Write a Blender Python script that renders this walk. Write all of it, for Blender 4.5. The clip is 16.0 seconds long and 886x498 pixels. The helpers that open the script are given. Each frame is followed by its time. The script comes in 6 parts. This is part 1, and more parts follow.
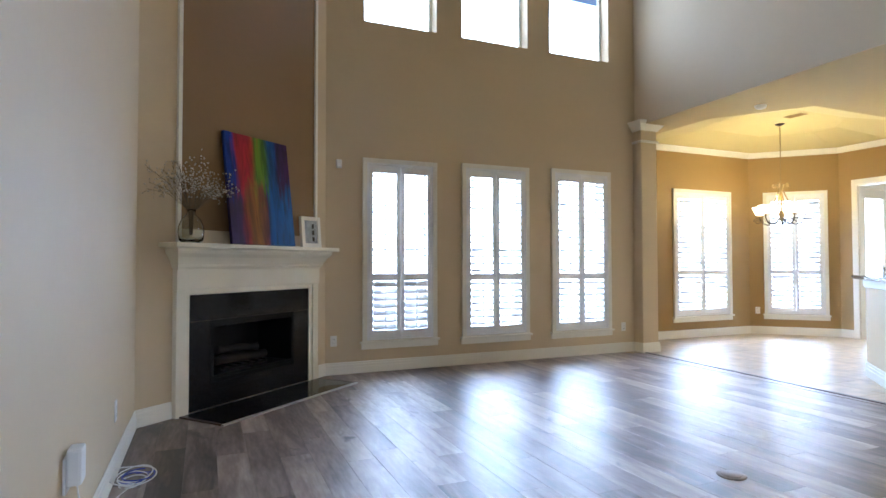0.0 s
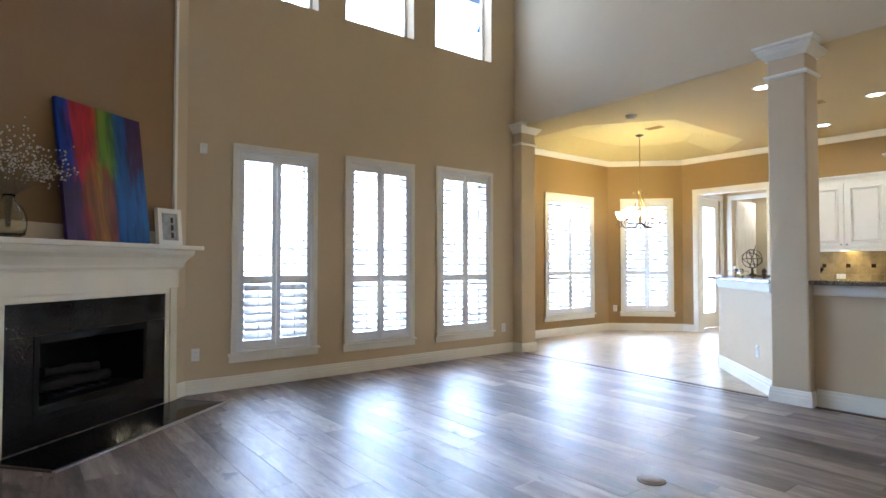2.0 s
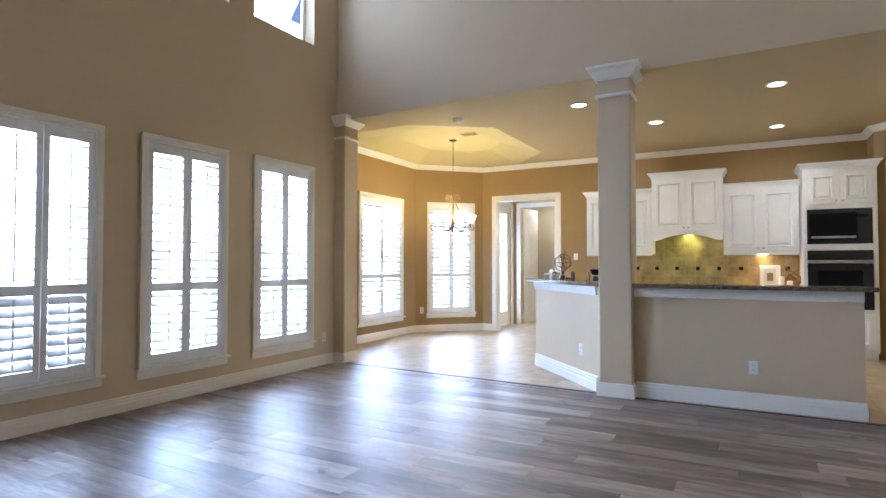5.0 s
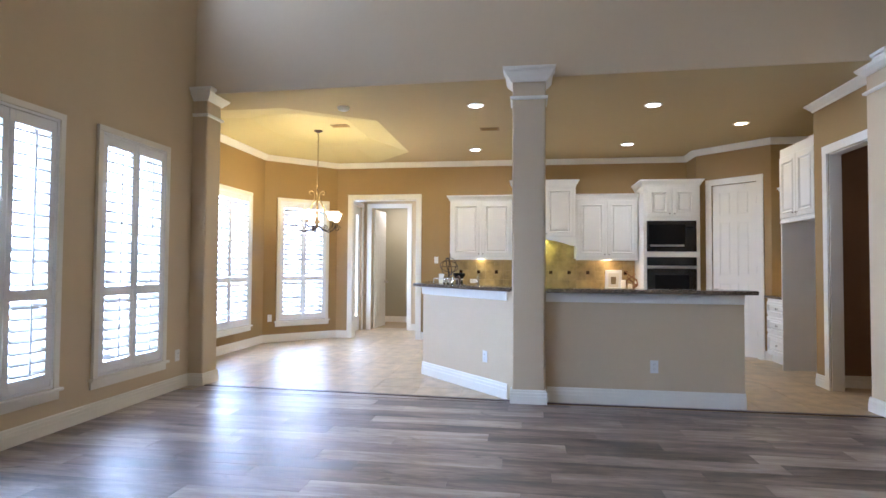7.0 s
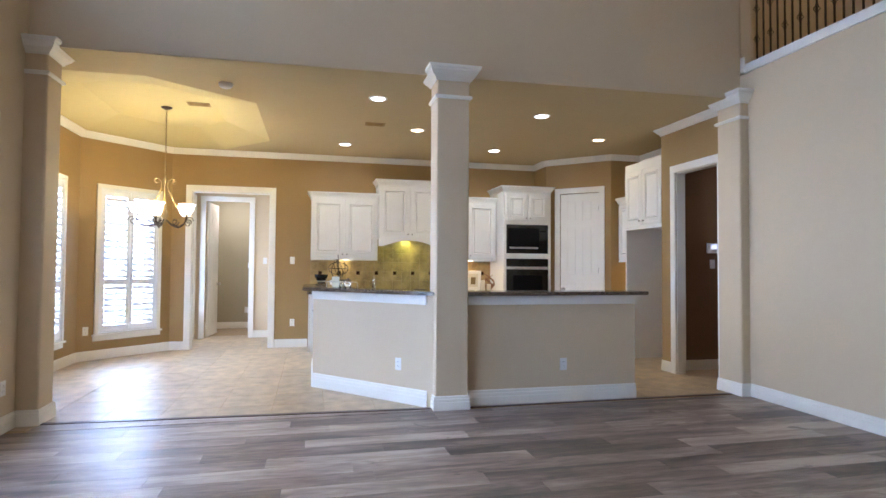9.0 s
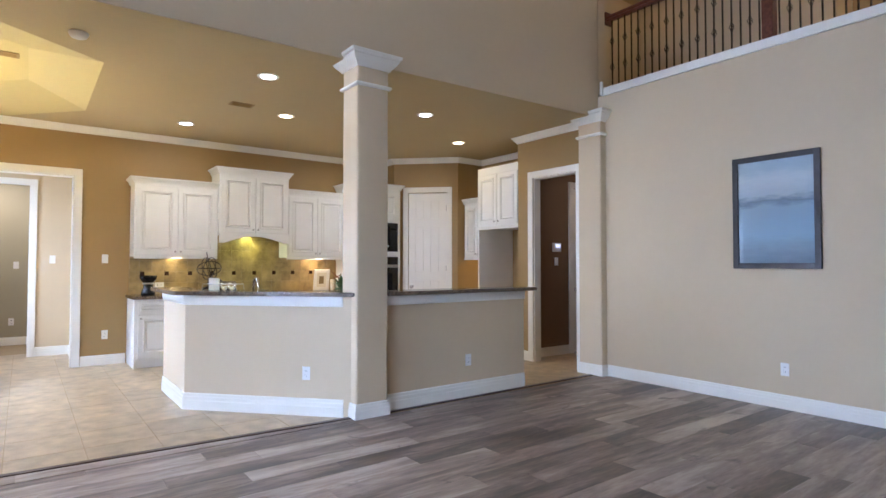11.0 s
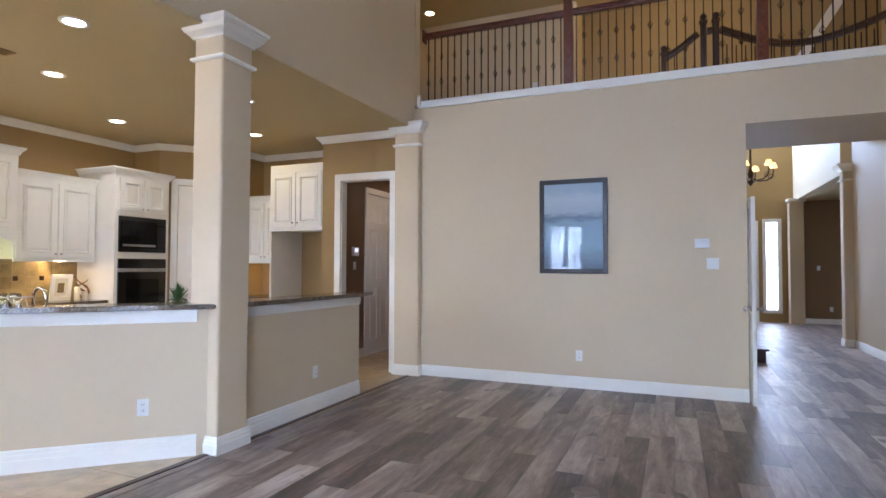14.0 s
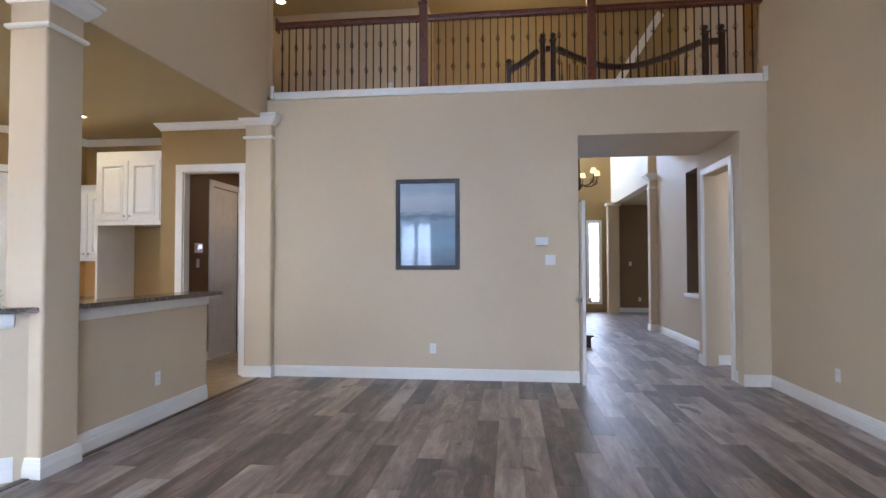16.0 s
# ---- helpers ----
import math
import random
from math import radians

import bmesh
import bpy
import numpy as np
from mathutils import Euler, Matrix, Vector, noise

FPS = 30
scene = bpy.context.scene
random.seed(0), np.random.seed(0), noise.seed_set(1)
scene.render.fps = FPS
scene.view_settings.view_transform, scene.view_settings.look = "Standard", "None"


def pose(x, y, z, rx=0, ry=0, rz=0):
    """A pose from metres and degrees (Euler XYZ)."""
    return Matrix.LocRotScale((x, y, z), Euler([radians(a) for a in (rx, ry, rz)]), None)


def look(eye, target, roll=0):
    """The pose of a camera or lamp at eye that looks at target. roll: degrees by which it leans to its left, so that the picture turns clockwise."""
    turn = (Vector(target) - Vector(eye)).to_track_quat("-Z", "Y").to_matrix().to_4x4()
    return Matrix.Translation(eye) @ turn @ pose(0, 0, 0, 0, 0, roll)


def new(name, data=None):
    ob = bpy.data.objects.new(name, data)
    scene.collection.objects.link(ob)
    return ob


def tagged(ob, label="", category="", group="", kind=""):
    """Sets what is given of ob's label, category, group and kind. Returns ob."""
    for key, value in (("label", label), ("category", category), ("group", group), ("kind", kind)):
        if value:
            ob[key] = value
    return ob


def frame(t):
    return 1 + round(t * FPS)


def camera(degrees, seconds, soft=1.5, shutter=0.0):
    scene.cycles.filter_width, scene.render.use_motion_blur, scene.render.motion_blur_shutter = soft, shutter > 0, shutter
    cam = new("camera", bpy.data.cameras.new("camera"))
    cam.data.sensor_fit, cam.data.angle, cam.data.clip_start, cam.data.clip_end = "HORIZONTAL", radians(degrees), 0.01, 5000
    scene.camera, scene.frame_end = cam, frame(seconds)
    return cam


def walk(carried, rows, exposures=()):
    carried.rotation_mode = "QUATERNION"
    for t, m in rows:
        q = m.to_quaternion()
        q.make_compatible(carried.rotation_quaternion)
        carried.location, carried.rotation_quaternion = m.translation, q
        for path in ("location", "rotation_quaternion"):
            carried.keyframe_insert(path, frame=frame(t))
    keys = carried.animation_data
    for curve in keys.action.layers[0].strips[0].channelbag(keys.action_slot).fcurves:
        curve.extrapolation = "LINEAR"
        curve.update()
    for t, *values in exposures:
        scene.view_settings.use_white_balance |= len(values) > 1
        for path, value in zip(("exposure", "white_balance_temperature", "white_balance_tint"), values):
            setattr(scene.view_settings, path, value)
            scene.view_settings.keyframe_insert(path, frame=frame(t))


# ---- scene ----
cam = camera(76.7, 16.0)
PATH = [
    (0, (0.066, 0.504, 1.204), (0.849, 2.344, 1.257), -0.1),
    (0.5, (0.034, 0.661, 1.213), (0.96, 2.433, 1.264), 0.0),
    (1, (0.006, 0.832, 1.192), (1.061, 2.529, 1.248), -0.0),
    (1.5, (-0.014, 0.956, 1.2), (1.129, 2.596, 1.255), -0.0),
    (2, (-0.03, 1.036, 1.21), (1.196, 2.615, 1.264), -0.0),
    (2.5, (-0.06, 1.12, 1.216), (1.269, 2.613, 1.272), -0.1),
    (3, (-0.08, 1.196, 1.217), (1.343, 2.601, 1.276), -0.1),
    (3.5, (-0.102, 1.284, 1.22), (1.395, 2.609, 1.278), -0.1),
    (3.7, (-0.128, 1.307, 1.218), (1.399, 2.597, 1.282), -0.0),
    (5.8, (-0.05, 2.385, 1.268), (1.821, 3.087, 1.324), 0.2),
    (6, (-0.012, 2.481, 1.244), (1.883, 3.117, 1.307), 0.3),
    (6.5, (0.019, 2.767, 1.246), (1.962, 3.237, 1.31), 0.3),
    (7, (0.025, 3.077, 1.267), (2.003, 3.366, 1.331), 0.4),
    (7.5, (0.09, 3.384, 1.291), (2.085, 3.511, 1.352), 0.4),
    (8, (0.155, 3.694, 1.297), (2.153, 3.643, 1.359), 0.4),
    (8.5, (0.238, 4.011, 1.295), (2.22, 3.751, 1.359), 0.4),
    (9, (0.35, 4.298, 1.306), (2.296, 3.842, 1.368), 0.4),
    (9.5, (0.487, 4.605, 1.303), (2.371, 3.937, 1.365), 0.3),
    (10, (0.65, 4.902, 1.308), (2.453, 4.038, 1.371), 0.4),
    (10.2, (0.739, 5.022, 1.299), (2.505, 4.084, 1.36), 0.3),
    (12.5, (1.712, 6.057, 1.34), (2.946, 4.485, 1.4), 0.2),
    (13, (1.935, 6.164, 1.339), (3.03, 4.491, 1.4), 0.3),
    (13.5, (2.139, 6.227, 1.341), (3.071, 4.459, 1.404), 0.2),
    (14, (2.318, 6.288, 1.341), (3.083, 4.441, 1.406), 0.2),
    (14.5, (2.441, 6.337, 1.334), (3.029, 4.426, 1.4), 0.2),
    (15, (2.443, 6.38, 1.335), (2.885, 4.431, 1.397), 0.0),
    (15.5, (2.434, 6.395, 1.333), (2.759, 4.422, 1.392), -0.0),
    (16, (2.409, 6.397, 1.334), (2.649, 4.412, 1.39), -0.1),
]
walk(cam, [(t, look(eye, target, roll)) for t, eye, target, roll in PATH], [(0.0, 0.27, 5560, 16), (3.5, 0.19, 5560, 17), (6.0, 0.12, 5430, 21), (10.0, 0.08, 5520, 22), (13.0, 0.1, 5720, 23), (15.5, 0.02, 5850, 23)])

# ---- world, daylight and lamps ----
world = bpy.data.worlds.new("sky")
scene.world = world
world.use_nodes = True
wn = world.node_tree.nodes
sky = wn.new("ShaderNodeTexSky")
sky.sky_type = "NISHITA"
sky.sun_disc = False
sky.sun_elevation, sky.sun_rotation = radians(40), radians(200)
world.node_tree.links.new(sky.outputs[0], wn["Background"].inputs[0])
wn["Background"].inputs[1].default_value = 0.12

sun_data = bpy.data.lights.new("sun", "SUN")
sun_data.energy, sun_data.angle, sun_data.color = 1.5, radians(0.5), (1.0, 0.95, 0.88)
sun = new("sun", sun_data)
# the sun stands behind the house, so that no direct beam enters the north windows
sun.matrix_world = look(Vector((0, 0, 20)), Vector((0, 0, 20)) + Vector((math.sin(radians(-20)), math.cos(radians(-20)), -0.84)))


def area_lamp(name, m, sx, sy, watts, color=(1, 1, 1)):
    data = bpy.data.lights.new(name, "AREA")
    data.shape, data.size, data.size_y, data.energy, data.color = "RECTANGLE", sx, sy, watts, color
    ob = new(name, data)
    ob.matrix_world = m
    return ob


def point_lamp(name, at, watts, color, radius=0.04):
    data = bpy.data.lights.new(name, "POINT")
    data.energy, data.color, data.shadow_soft_size = watts, color, radius
    ob = new(name, data)
    ob.location = at
    return ob


DAY = (0.56, 0.765, 1.0)
WARM = (1.0, 0.72, 0.36)


# ---- materials ----
def material(name, color, rough=0.5, metal=0.0, vary=0.08, scale=3.0, bump=0.0, bump_scale=120.0, spec=0.5, by_object=0.0):
    m = bpy.data.materials.new(name)
    m.use_nodes = True
    n, l = m.node_tree.nodes, m.node_tree.links
    b = n["Principled BSDF"]
    b.inputs["Roughness"].default_value, b.inputs["Metallic"].default_value = rough, metal
    b.inputs["Specular IOR Level"].default_value = spec
    geo = n.new("ShaderNodeNewGeometry")
    big, fine = n.new("ShaderNodeTexNoise"), n.new("ShaderNodeTexNoise")
    big.inputs["Scale"].default_value, fine.inputs["Scale"].default_value = scale, scale * 14
    big.inputs["Detail"].default_value = 4
    for t in (big, fine):
        l.new(geo.outputs["Position"], t.inputs["Vector"])
    add = n.new("ShaderNodeMath")
    add.operation = "MULTIPLY_ADD"
    add.inputs[1].default_value = 0.35
    l.new(fine.outputs[0], add.inputs[0])
    l.new(big.outputs[0], add.inputs[2])
    ramp = n.new("ShaderNodeMapRange")
    ramp.inputs["From Min"].default_value, ramp.inputs["From Max"].default_value = 0.35, 1.0
    ramp.inputs["To Min"].default_value, ramp.inputs["To Max"].default_value = 1 - vary, 1 + vary
    l.new(add.outputs[0], ramp.inputs["Value"])
    mul = n.new("ShaderNodeVectorMath")
    mul.operation = "SCALE"
    mul.inputs[0].default_value = color[:3]
    l.new(ramp.outputs[0], mul.inputs["Scale"])
    out = mul.outputs[0]
    if by_object:
        info, r2, m2 = n.new("ShaderNodeObjectInfo"), n.new("ShaderNodeMapRange"), n.new("ShaderNodeVectorMath")
        r2.inputs["To Min"].default_value, r2.inputs["To Max"].default_value = 1 - by_object, 1 + by_object
        m2.operation = "SCALE"
        l.new(info.outputs["Random"], r2.inputs["Value"])
        l.new(out, m2.inputs[0])
        l.new(r2.outputs[0], m2.inputs["Scale"])
        out = m2.outputs[0]
    l.new(out, b.inputs["Base Color"])
    if bump:
        bn, tex = n.new("ShaderNodeBump"), n.new("ShaderNodeTexNoise")
        tex.inputs["Scale"].default_value, tex.inputs["Detail"].default_value = bump_scale, 3
        l.new(geo.outputs["Position"], tex.inputs["Vector"])
        bn.inputs["Strength"].default_value, bn.inputs["Distance"].default_value = bump, 0.004
        l.new(tex.outputs[0], bn.inputs["Height"])
        l.new(bn.outputs[0], b.inputs["Normal"])
    return m


def glow(name, color, strength):
    m = bpy.data.materials.new(name)
    m.use_nodes = True
    b = m.node_tree.nodes["Principled BSDF"]
    b.inputs["Base Color"].default_value = (*color, 1)
    b.inputs["Emission Color"].default_value = (*color, 1)
    b.inputs["Emission Strength"].default_value = strength
    b.inputs["Roughness"].default_value = 0.4
    return m


def glass_material(name, color=(1, 1, 1), rough=0.0):
    m = bpy.data.materials.new(name)
    m.use_nodes = True
    b = m.node_tree.nodes["Principled BSDF"]
    b.inputs["Base Color"].default_value = (*color, 1)
    b.inputs["Transmission Weight"].default_value = 1.0
    b.inputs["Roughness"].default_value = rough
    b.inputs["IOR"].default_value = 1.45
    return m


def streak_material(name, stops, rough, stretch, scale, spread, bump=0.15, spec=0.5, coat=0.0, knots=0.0):
    """Grained wood: noise drawn out along the board, with a tone of its own for each piece."""
    m = bpy.data.materials.new(name)
    m.use_nodes = True
    n, l = m.node_tree.nodes, m.node_tree.links
    b = n["Principled BSDF"]
    geo, info = n.new("ShaderNodeNewGeometry"), n.new("ShaderNodeObjectInfo")
    shift = n.new("ShaderNodeVectorMath")
    shift.operation = "SCALE"
    shift.inputs[0].default_value = (37.0, 53.0, 11.0)
    l.new(info.outputs["Random"], shift.inputs["Scale"])
    add = n.new("ShaderNodeVectorMath")
    l.new(geo.outputs["Position"], add.inputs[0])
    l.new(shift.outputs[0], add.inputs[1])
    mp = n.new("ShaderNodeMapping")
    mp.inputs["Scale"].default_value = stretch
    l.new(add.outputs[0], mp.inputs["Vector"])
    t1, t2 = n.new("ShaderNodeTexNoise"), n.new("ShaderNodeTexNoise")
    t1.inputs["Scale"].default_value, t1.inputs["Detail"].default_value, t1.inputs["Distortion"].default_value = scale, 6, 0.6
    t2.inputs["Scale"].default_value, t2.inputs["Detail"].default_value = scale * 6, 4
    for t in (t1, t2):
        l.new(mp.outputs[0], t.inputs["Vector"])
    mix = n.new("ShaderNodeMath")
    mix.operation = "MULTIPLY_ADD"
    mix.inputs[1].default_value = 0.35
    l.new(t2.outputs[0], mix.inputs[0])
    l.new(t1.outputs[0], mix.inputs[2])
    tone = n.new("ShaderNodeMapRange")
    tone.inputs["To Min"].default_value, tone.inputs["To Max"].default_value = -spread, spread
    l.new(info.outputs["Random"], tone.inputs["Value"])
    total = n.new("ShaderNodeMath")
    l.new(mix.outputs[0], total.inputs[0])
    l.new(tone.outputs[0], total.inputs[1])
    ramp = n.new("ShaderNodeValToRGB")
    els = ramp.color_ramp.elements
    while len(els) < len(stops):
        els.new(0.5)
    for e, (p, c) in zip(els, stops):
        e.position, e.color = p, (*c, 1)
    l.new(total.outputs[0], ramp.inputs[0])
    # knots and dark mineral streaks, drawn out along the board
    kmap, kn = n.new("ShaderNodeMapping"), n.new("ShaderNodeTexNoise")
    kmap.inputs["Scale"].default_value = (stretch[0] * 0.62, stretch[1] * 2.2, stretch[2] * 0.62)
    l.new(add.outputs[0], kmap.inputs["Vector"])
    kn.inputs["Scale"].default_value, kn.inputs["Detail"].default_value, kn.inputs["Distortion"].default_value = scale * 1.1, 3, 0.8
    l.new(kmap.outputs[0], kn.inputs["Vector"])
    kr = n.new("ShaderNodeMapRange")
    kr.inputs["From Min"].default_value, kr.inputs["From Max"].default_value = 0.64, 0.74
    kr.inputs["To Max"].default_value = knots
    l.new(kn.outputs[0], kr.inputs["Value"])
    dark = n.new("ShaderNodeMixRGB")
    dark.inputs[2].default_value = (*stops[0][1], 1)
    l.new(kr.outputs[0], dark.inputs[0])
    l.new(ramp.outputs[0], dark.inputs[1])
    l.new(dark.outputs[0], b.inputs["Base Color"])
    rr = n.new("ShaderNodeMapRange")
    rr.inputs["To Min"].default_value, rr.inputs["To Max"].default_value = rough * 0.85, rough * 1.25
    l.new(t1.outputs[0], rr.inputs["Value"])
    l.new(rr.outputs[0], b.inputs["Roughness"])
    b.inputs["Specular IOR Level"].default_value = spec
    b.inputs["Coat Weight"].default_value, b.inputs["Coat Roughness"].default_value = coat, 0.36
    bn = n.new("ShaderNodeBump")
    bn.inputs["Strength"].default_value, bn.inputs["Distance"].default_value = bump, 0.002
    l.new(t2.outputs[0], bn.inputs["Height"])
    l.new(bn.outputs[0], b.inputs["Normal"])
    return m


def speckle_material(name, dark, light, scale, rough, vein=0.0, spec=0.5):
    """Polished stone: cells and noise between two colours."""
    m = bpy.data.materials.new(name)
    m.use_nodes = True
    n, l = m.node_tree.nodes, m.node_tree.links
    b = n["Principled BSDF"]
    b.inputs["Roughness"].default_value = rough
    b.inputs["Specular IOR Level"].default_value = spec
    geo, vor, noi = n.new("ShaderNodeNewGeometry"), n.new("ShaderNodeTexVoronoi"), n.new("ShaderNodeTexNoise")
    vor.inputs["Scale"].default_value, noi.inputs["Scale"].default_value, noi.inputs["Detail"].default_value = scale, scale * 0.35, 6
    l.new(geo.outputs["Position"], vor.inputs["Vector"])
    l.new(geo.outputs["Position"], noi.inputs["Vector"])
    mix = n.new("ShaderNodeMath")
    mix.operation = "MULTIPLY"
    l.new(vor.outputs["Distance"], mix.inputs[0])
    l.new(noi.outputs[0], mix.inputs[1])
    ramp = n.new("ShaderNodeValToRGB")
    ramp.color_ramp.elements[0].position, ramp.color_ramp.elements[0].color = 0.1, (*dark, 1)
    ramp.color_ramp.elements[1].position, ramp.color_ramp.elements[1].color = 0.45, (*light, 1)
    l.new(mix.outputs[0], ramp.inputs[0])
    l.new(ramp.outputs[0], b.inputs["Base Color"])
    return m


M_WALL = material("beige_wall_paint", (0.657, 0.52, 0.338), 0.62, vary=0.03, scale=1.2, bump=0.12, bump_scale=90)
M_GOLD = material("golden_tan_wall_paint", (0.355, 0.224, 0.08), 0.6, vary=0.04, scale=1.2, bump=0.12, bump_scale=90)
M_BROWN = material("brown_accent_paint", (0.26, 0.15, 0.06), 0.6, vary=0.05, scale=1.5, bump=0.12, bump_scale=90)
M_DARKBROWN = material("dark_brown_paint_and_niche_shade", (0.19, 0.11, 0.055), 0.6, vary=0.05, scale=1.5, bump=0.12, bump_scale=90)
M_CEIL = material("beige_ceiling_paint", (0.56, 0.432, 0.222), 0.75, vary=0.03, scale=1.0, bump=0.15, bump_scale=70)
M_TRAY = material("tray_ceiling_paint", (0.66, 0.55, 0.26), 0.7, vary=0.03, scale=1.0, bump=0.1, bump_scale=70)
M_SAGE = material("grey_green_wall_paint", (0.42, 0.37, 0.25), 0.6, vary=0.03, scale=1.2, bump=0.1, bump_scale=90)
M_TRIM = material("white_trim_paint", (0.87, 0.83, 0.74), 0.35, vary=0.03, scale=4, bump=0.03, bump_scale=60)
# white trim warmed to cream, the mantel's warmer light put into its colour
M_MANTEL = material("warm_lit_mantel_paint", (0.8, 0.72, 0.56), 0.38, vary=0.04, scale=4, bump=0.03, bump_scale=60)
M_CAB = material("white_cabinet_paint", (0.84, 0.82, 0.76), 0.32, vary=0.03, scale=5, bump=0.02, bump_scale=50)
M_SHUT = material("white_shutter_paint", (0.88, 0.88, 0.88), 0.4, vary=0.02, scale=4)
M_PLASTIC = material("white_plastic", (0.84, 0.82, 0.79), 0.35, vary=0.02)
M_BLACKSTONE = speckle_material("black_granite", (0.003, 0.003, 0.004), (0.012, 0.012, 0.013), 180, 0.06, spec=0.2)
M_SOOT = material("black_firebox_metal", (0.006, 0.006, 0.006), 0.4, vary=0.3, scale=8, spec=0.12)
M_SMOKEGLASS = material("dark_smoked_glass", (0.006, 0.006, 0.007), 0.08, vary=0.1, spec=0.2)
M_LOG = material("charred_log", (0.013, 0.01, 0.008), 0.9, vary=0.5, scale=14, bump=0.3, bump_scale=60)
M_GRANITE = speckle_material("brown_granite", (0.018, 0.012, 0.009), (0.3, 0.22, 0.15), 110, 0.12)
M_STEEL = material("brushed_steel", (0.55, 0.54, 0.52), 0.28, 1.0, vary=0.05, scale=20)
M_NICKEL = material("brushed_nickel", (0.5, 0.46, 0.4), 0.3, 1.0, vary=0.05, scale=20)
M_FLOORCAP = material("dull_bronze_cover", (0.22, 0.175, 0.145), 0.5, 0.35, vary=0.12, scale=30)
M_CHROME = material("chrome", (0.75, 0.75, 0.75), 0.1, 1.0, vary=0.02)
M_BLACK = material("black_appliance", (0.01, 0.01, 0.011), 0.12, vary=0.1)
M_IRON = material("dark_bronze_iron", (0.045, 0.03, 0.018), 0.42, 0.7, vary=0.25, scale=30)
M_GILT = material("antique_gold_iron", (0.3, 0.21, 0.09), 0.45, 0.6, vary=0.25, scale=40)
M_RAIL = streak_material("cherry_wood", [(0.3, (0.06, 0.014, 0.008)), (0.6, (0.13, 0.033, 0.016)), (0.85, (0.2, 0.06, 0.028))], 0.3, (6, 1, 6), 5, 0.05)
M_DARKWOOD = streak_material("dark_walnut_wood", [(0.3, (0.02, 0.009, 0.006)), (0.7, (0.06, 0.025, 0.015))], 0.32, (6, 6, 1), 5, 0.05)
M_PLANK = streak_material("grey_oak_plank", [(0.36, (0.03, 0.018, 0.013)), (0.54, (0.122, 0.08, 0.06)), (0.75, (0.275, 0.2, 0.16)), (1.0, (0.48, 0.4, 0.34))], 0.45, (5.5, 0.9, 5.5), 1.6, 0.21, 0.15, 0.75, 0.32, 0.85)
M_JOINT = material("dark_floor_joint", (0.02, 0.017, 0.015), 0.6, vary=0.2)
M_TILE = material("travertine_tile", (0.47, 0.35, 0.21), 0.38, vary=0.34, scale=7, bump=0.05, bump_scale=25, spec=0.65, by_object=0.1)
M_GROUT = material("tan_grout", (0.44, 0.33, 0.2), 0.8, vary=0.15, scale=20)
M_SPLASH = material("slate_backsplash_tile", (0.34, 0.24, 0.1), 0.35, vary=0.5, scale=7, bump=0.08, bump_scale=30, by_object=0.12)
M_ACCENT = material("dark_glass_accent_tile", (0.035, 0.016, 0.01), 0.12, vary=0.3, scale=30)
M_GLASS = glass_material("clear_glass")
M_GREENGLASS = glass_material("olive_tinted_glass", (0.95, 0.97, 0.91))
M_FROST = glow("frosted_lit_glass", (1.0, 0.86, 0.6), 7.0)
M_BULBCOOL = glow("cool_white_lamp", (0.92, 0.96, 1.0), 30.0)
M_BULBWARM = glow("warm_white_lamp", (1.0, 0.8, 0.45), 24.0)
M_SHADE = glow("lit_parchment_shade", (1.0, 0.72, 0.26), 1.6)
M_SCREEN = glow("lit_display", (0.7, 0.75, 1.0), 1.5)
M_LEAF = material("green_leaf", (0.06, 0.13, 0.03), 0.5, vary=0.4, scale=40)
M_TWIG = material("dry_brown_twig", (0.2, 0.15, 0.09), 0.8, vary=0.3, scale=60)
M_BLOSSOM = material("dried_white_blossom", (0.66, 0.6, 0.5), 0.8, vary=0.2, scale=60)
M_BASKET = material("brown_driftwood", (0.26, 0.12, 0.05), 0.6, vary=0.4, scale=30)
M_PAPER = material("cream_paper", (0.75, 0.68, 0.52), 0.7, vary=0.05)
M_PRINT = material("pale_photo_print", (0.4, 0.42, 0.44), 0.1, vary=0.5, scale=12)
M_WAX = material("ivory_wax", (0.75, 0.66, 0.5), 0.5, vary=0.05)
M_FRAME = material("dark_charcoal_frame", (0.03, 0.025, 0.025), 0.4, vary=0.3, scale=25)
M_GRASS = material("lawn", (0.07, 0.11, 0.035), 0.9, vary=0.4, scale=0.8)
M_PATIO = material("pale_concrete", (0.42, 0.4, 0.37), 0.85, vary=0.12, scale=2)


# ---- mesh helpers ----
def bx(bm, x0, x1, y0, y1, z0, z1, bevel=0.0):
    x0, x1, y0, y1, z0, z1 = min(x0, x1), max(x0, x1), min(y0, y1), max(y0, y1), min(z0, z1), max(z0, z1)
    v = [bm.verts.new(p) for p in ((x0, y0, z0), (x1, y0, z0), (x1, y1, z0), (x0, y1, z0), (x0, y0, z1), (x1, y0, z1), (x1, y1, z1), (x0, y1, z1))]
    f = [bm.faces.new([v[i] for i in q]) for q in ((3, 2, 1, 0), (4, 5, 6, 7), (0, 1, 5, 4), (1, 2, 6, 5), (2, 3, 7, 6), (3, 0, 4, 7))]
    if bevel:
        edges = list({e for q in f for e in q.edges})
        bmesh.ops.bevel(bm, geom=edges, offset=bevel, segments=2, affect="EDGES", profile=0.6)
    return bm


def box(*a, bevel=0.0):
    return bx(bmesh.new(), *a, bevel=bevel)


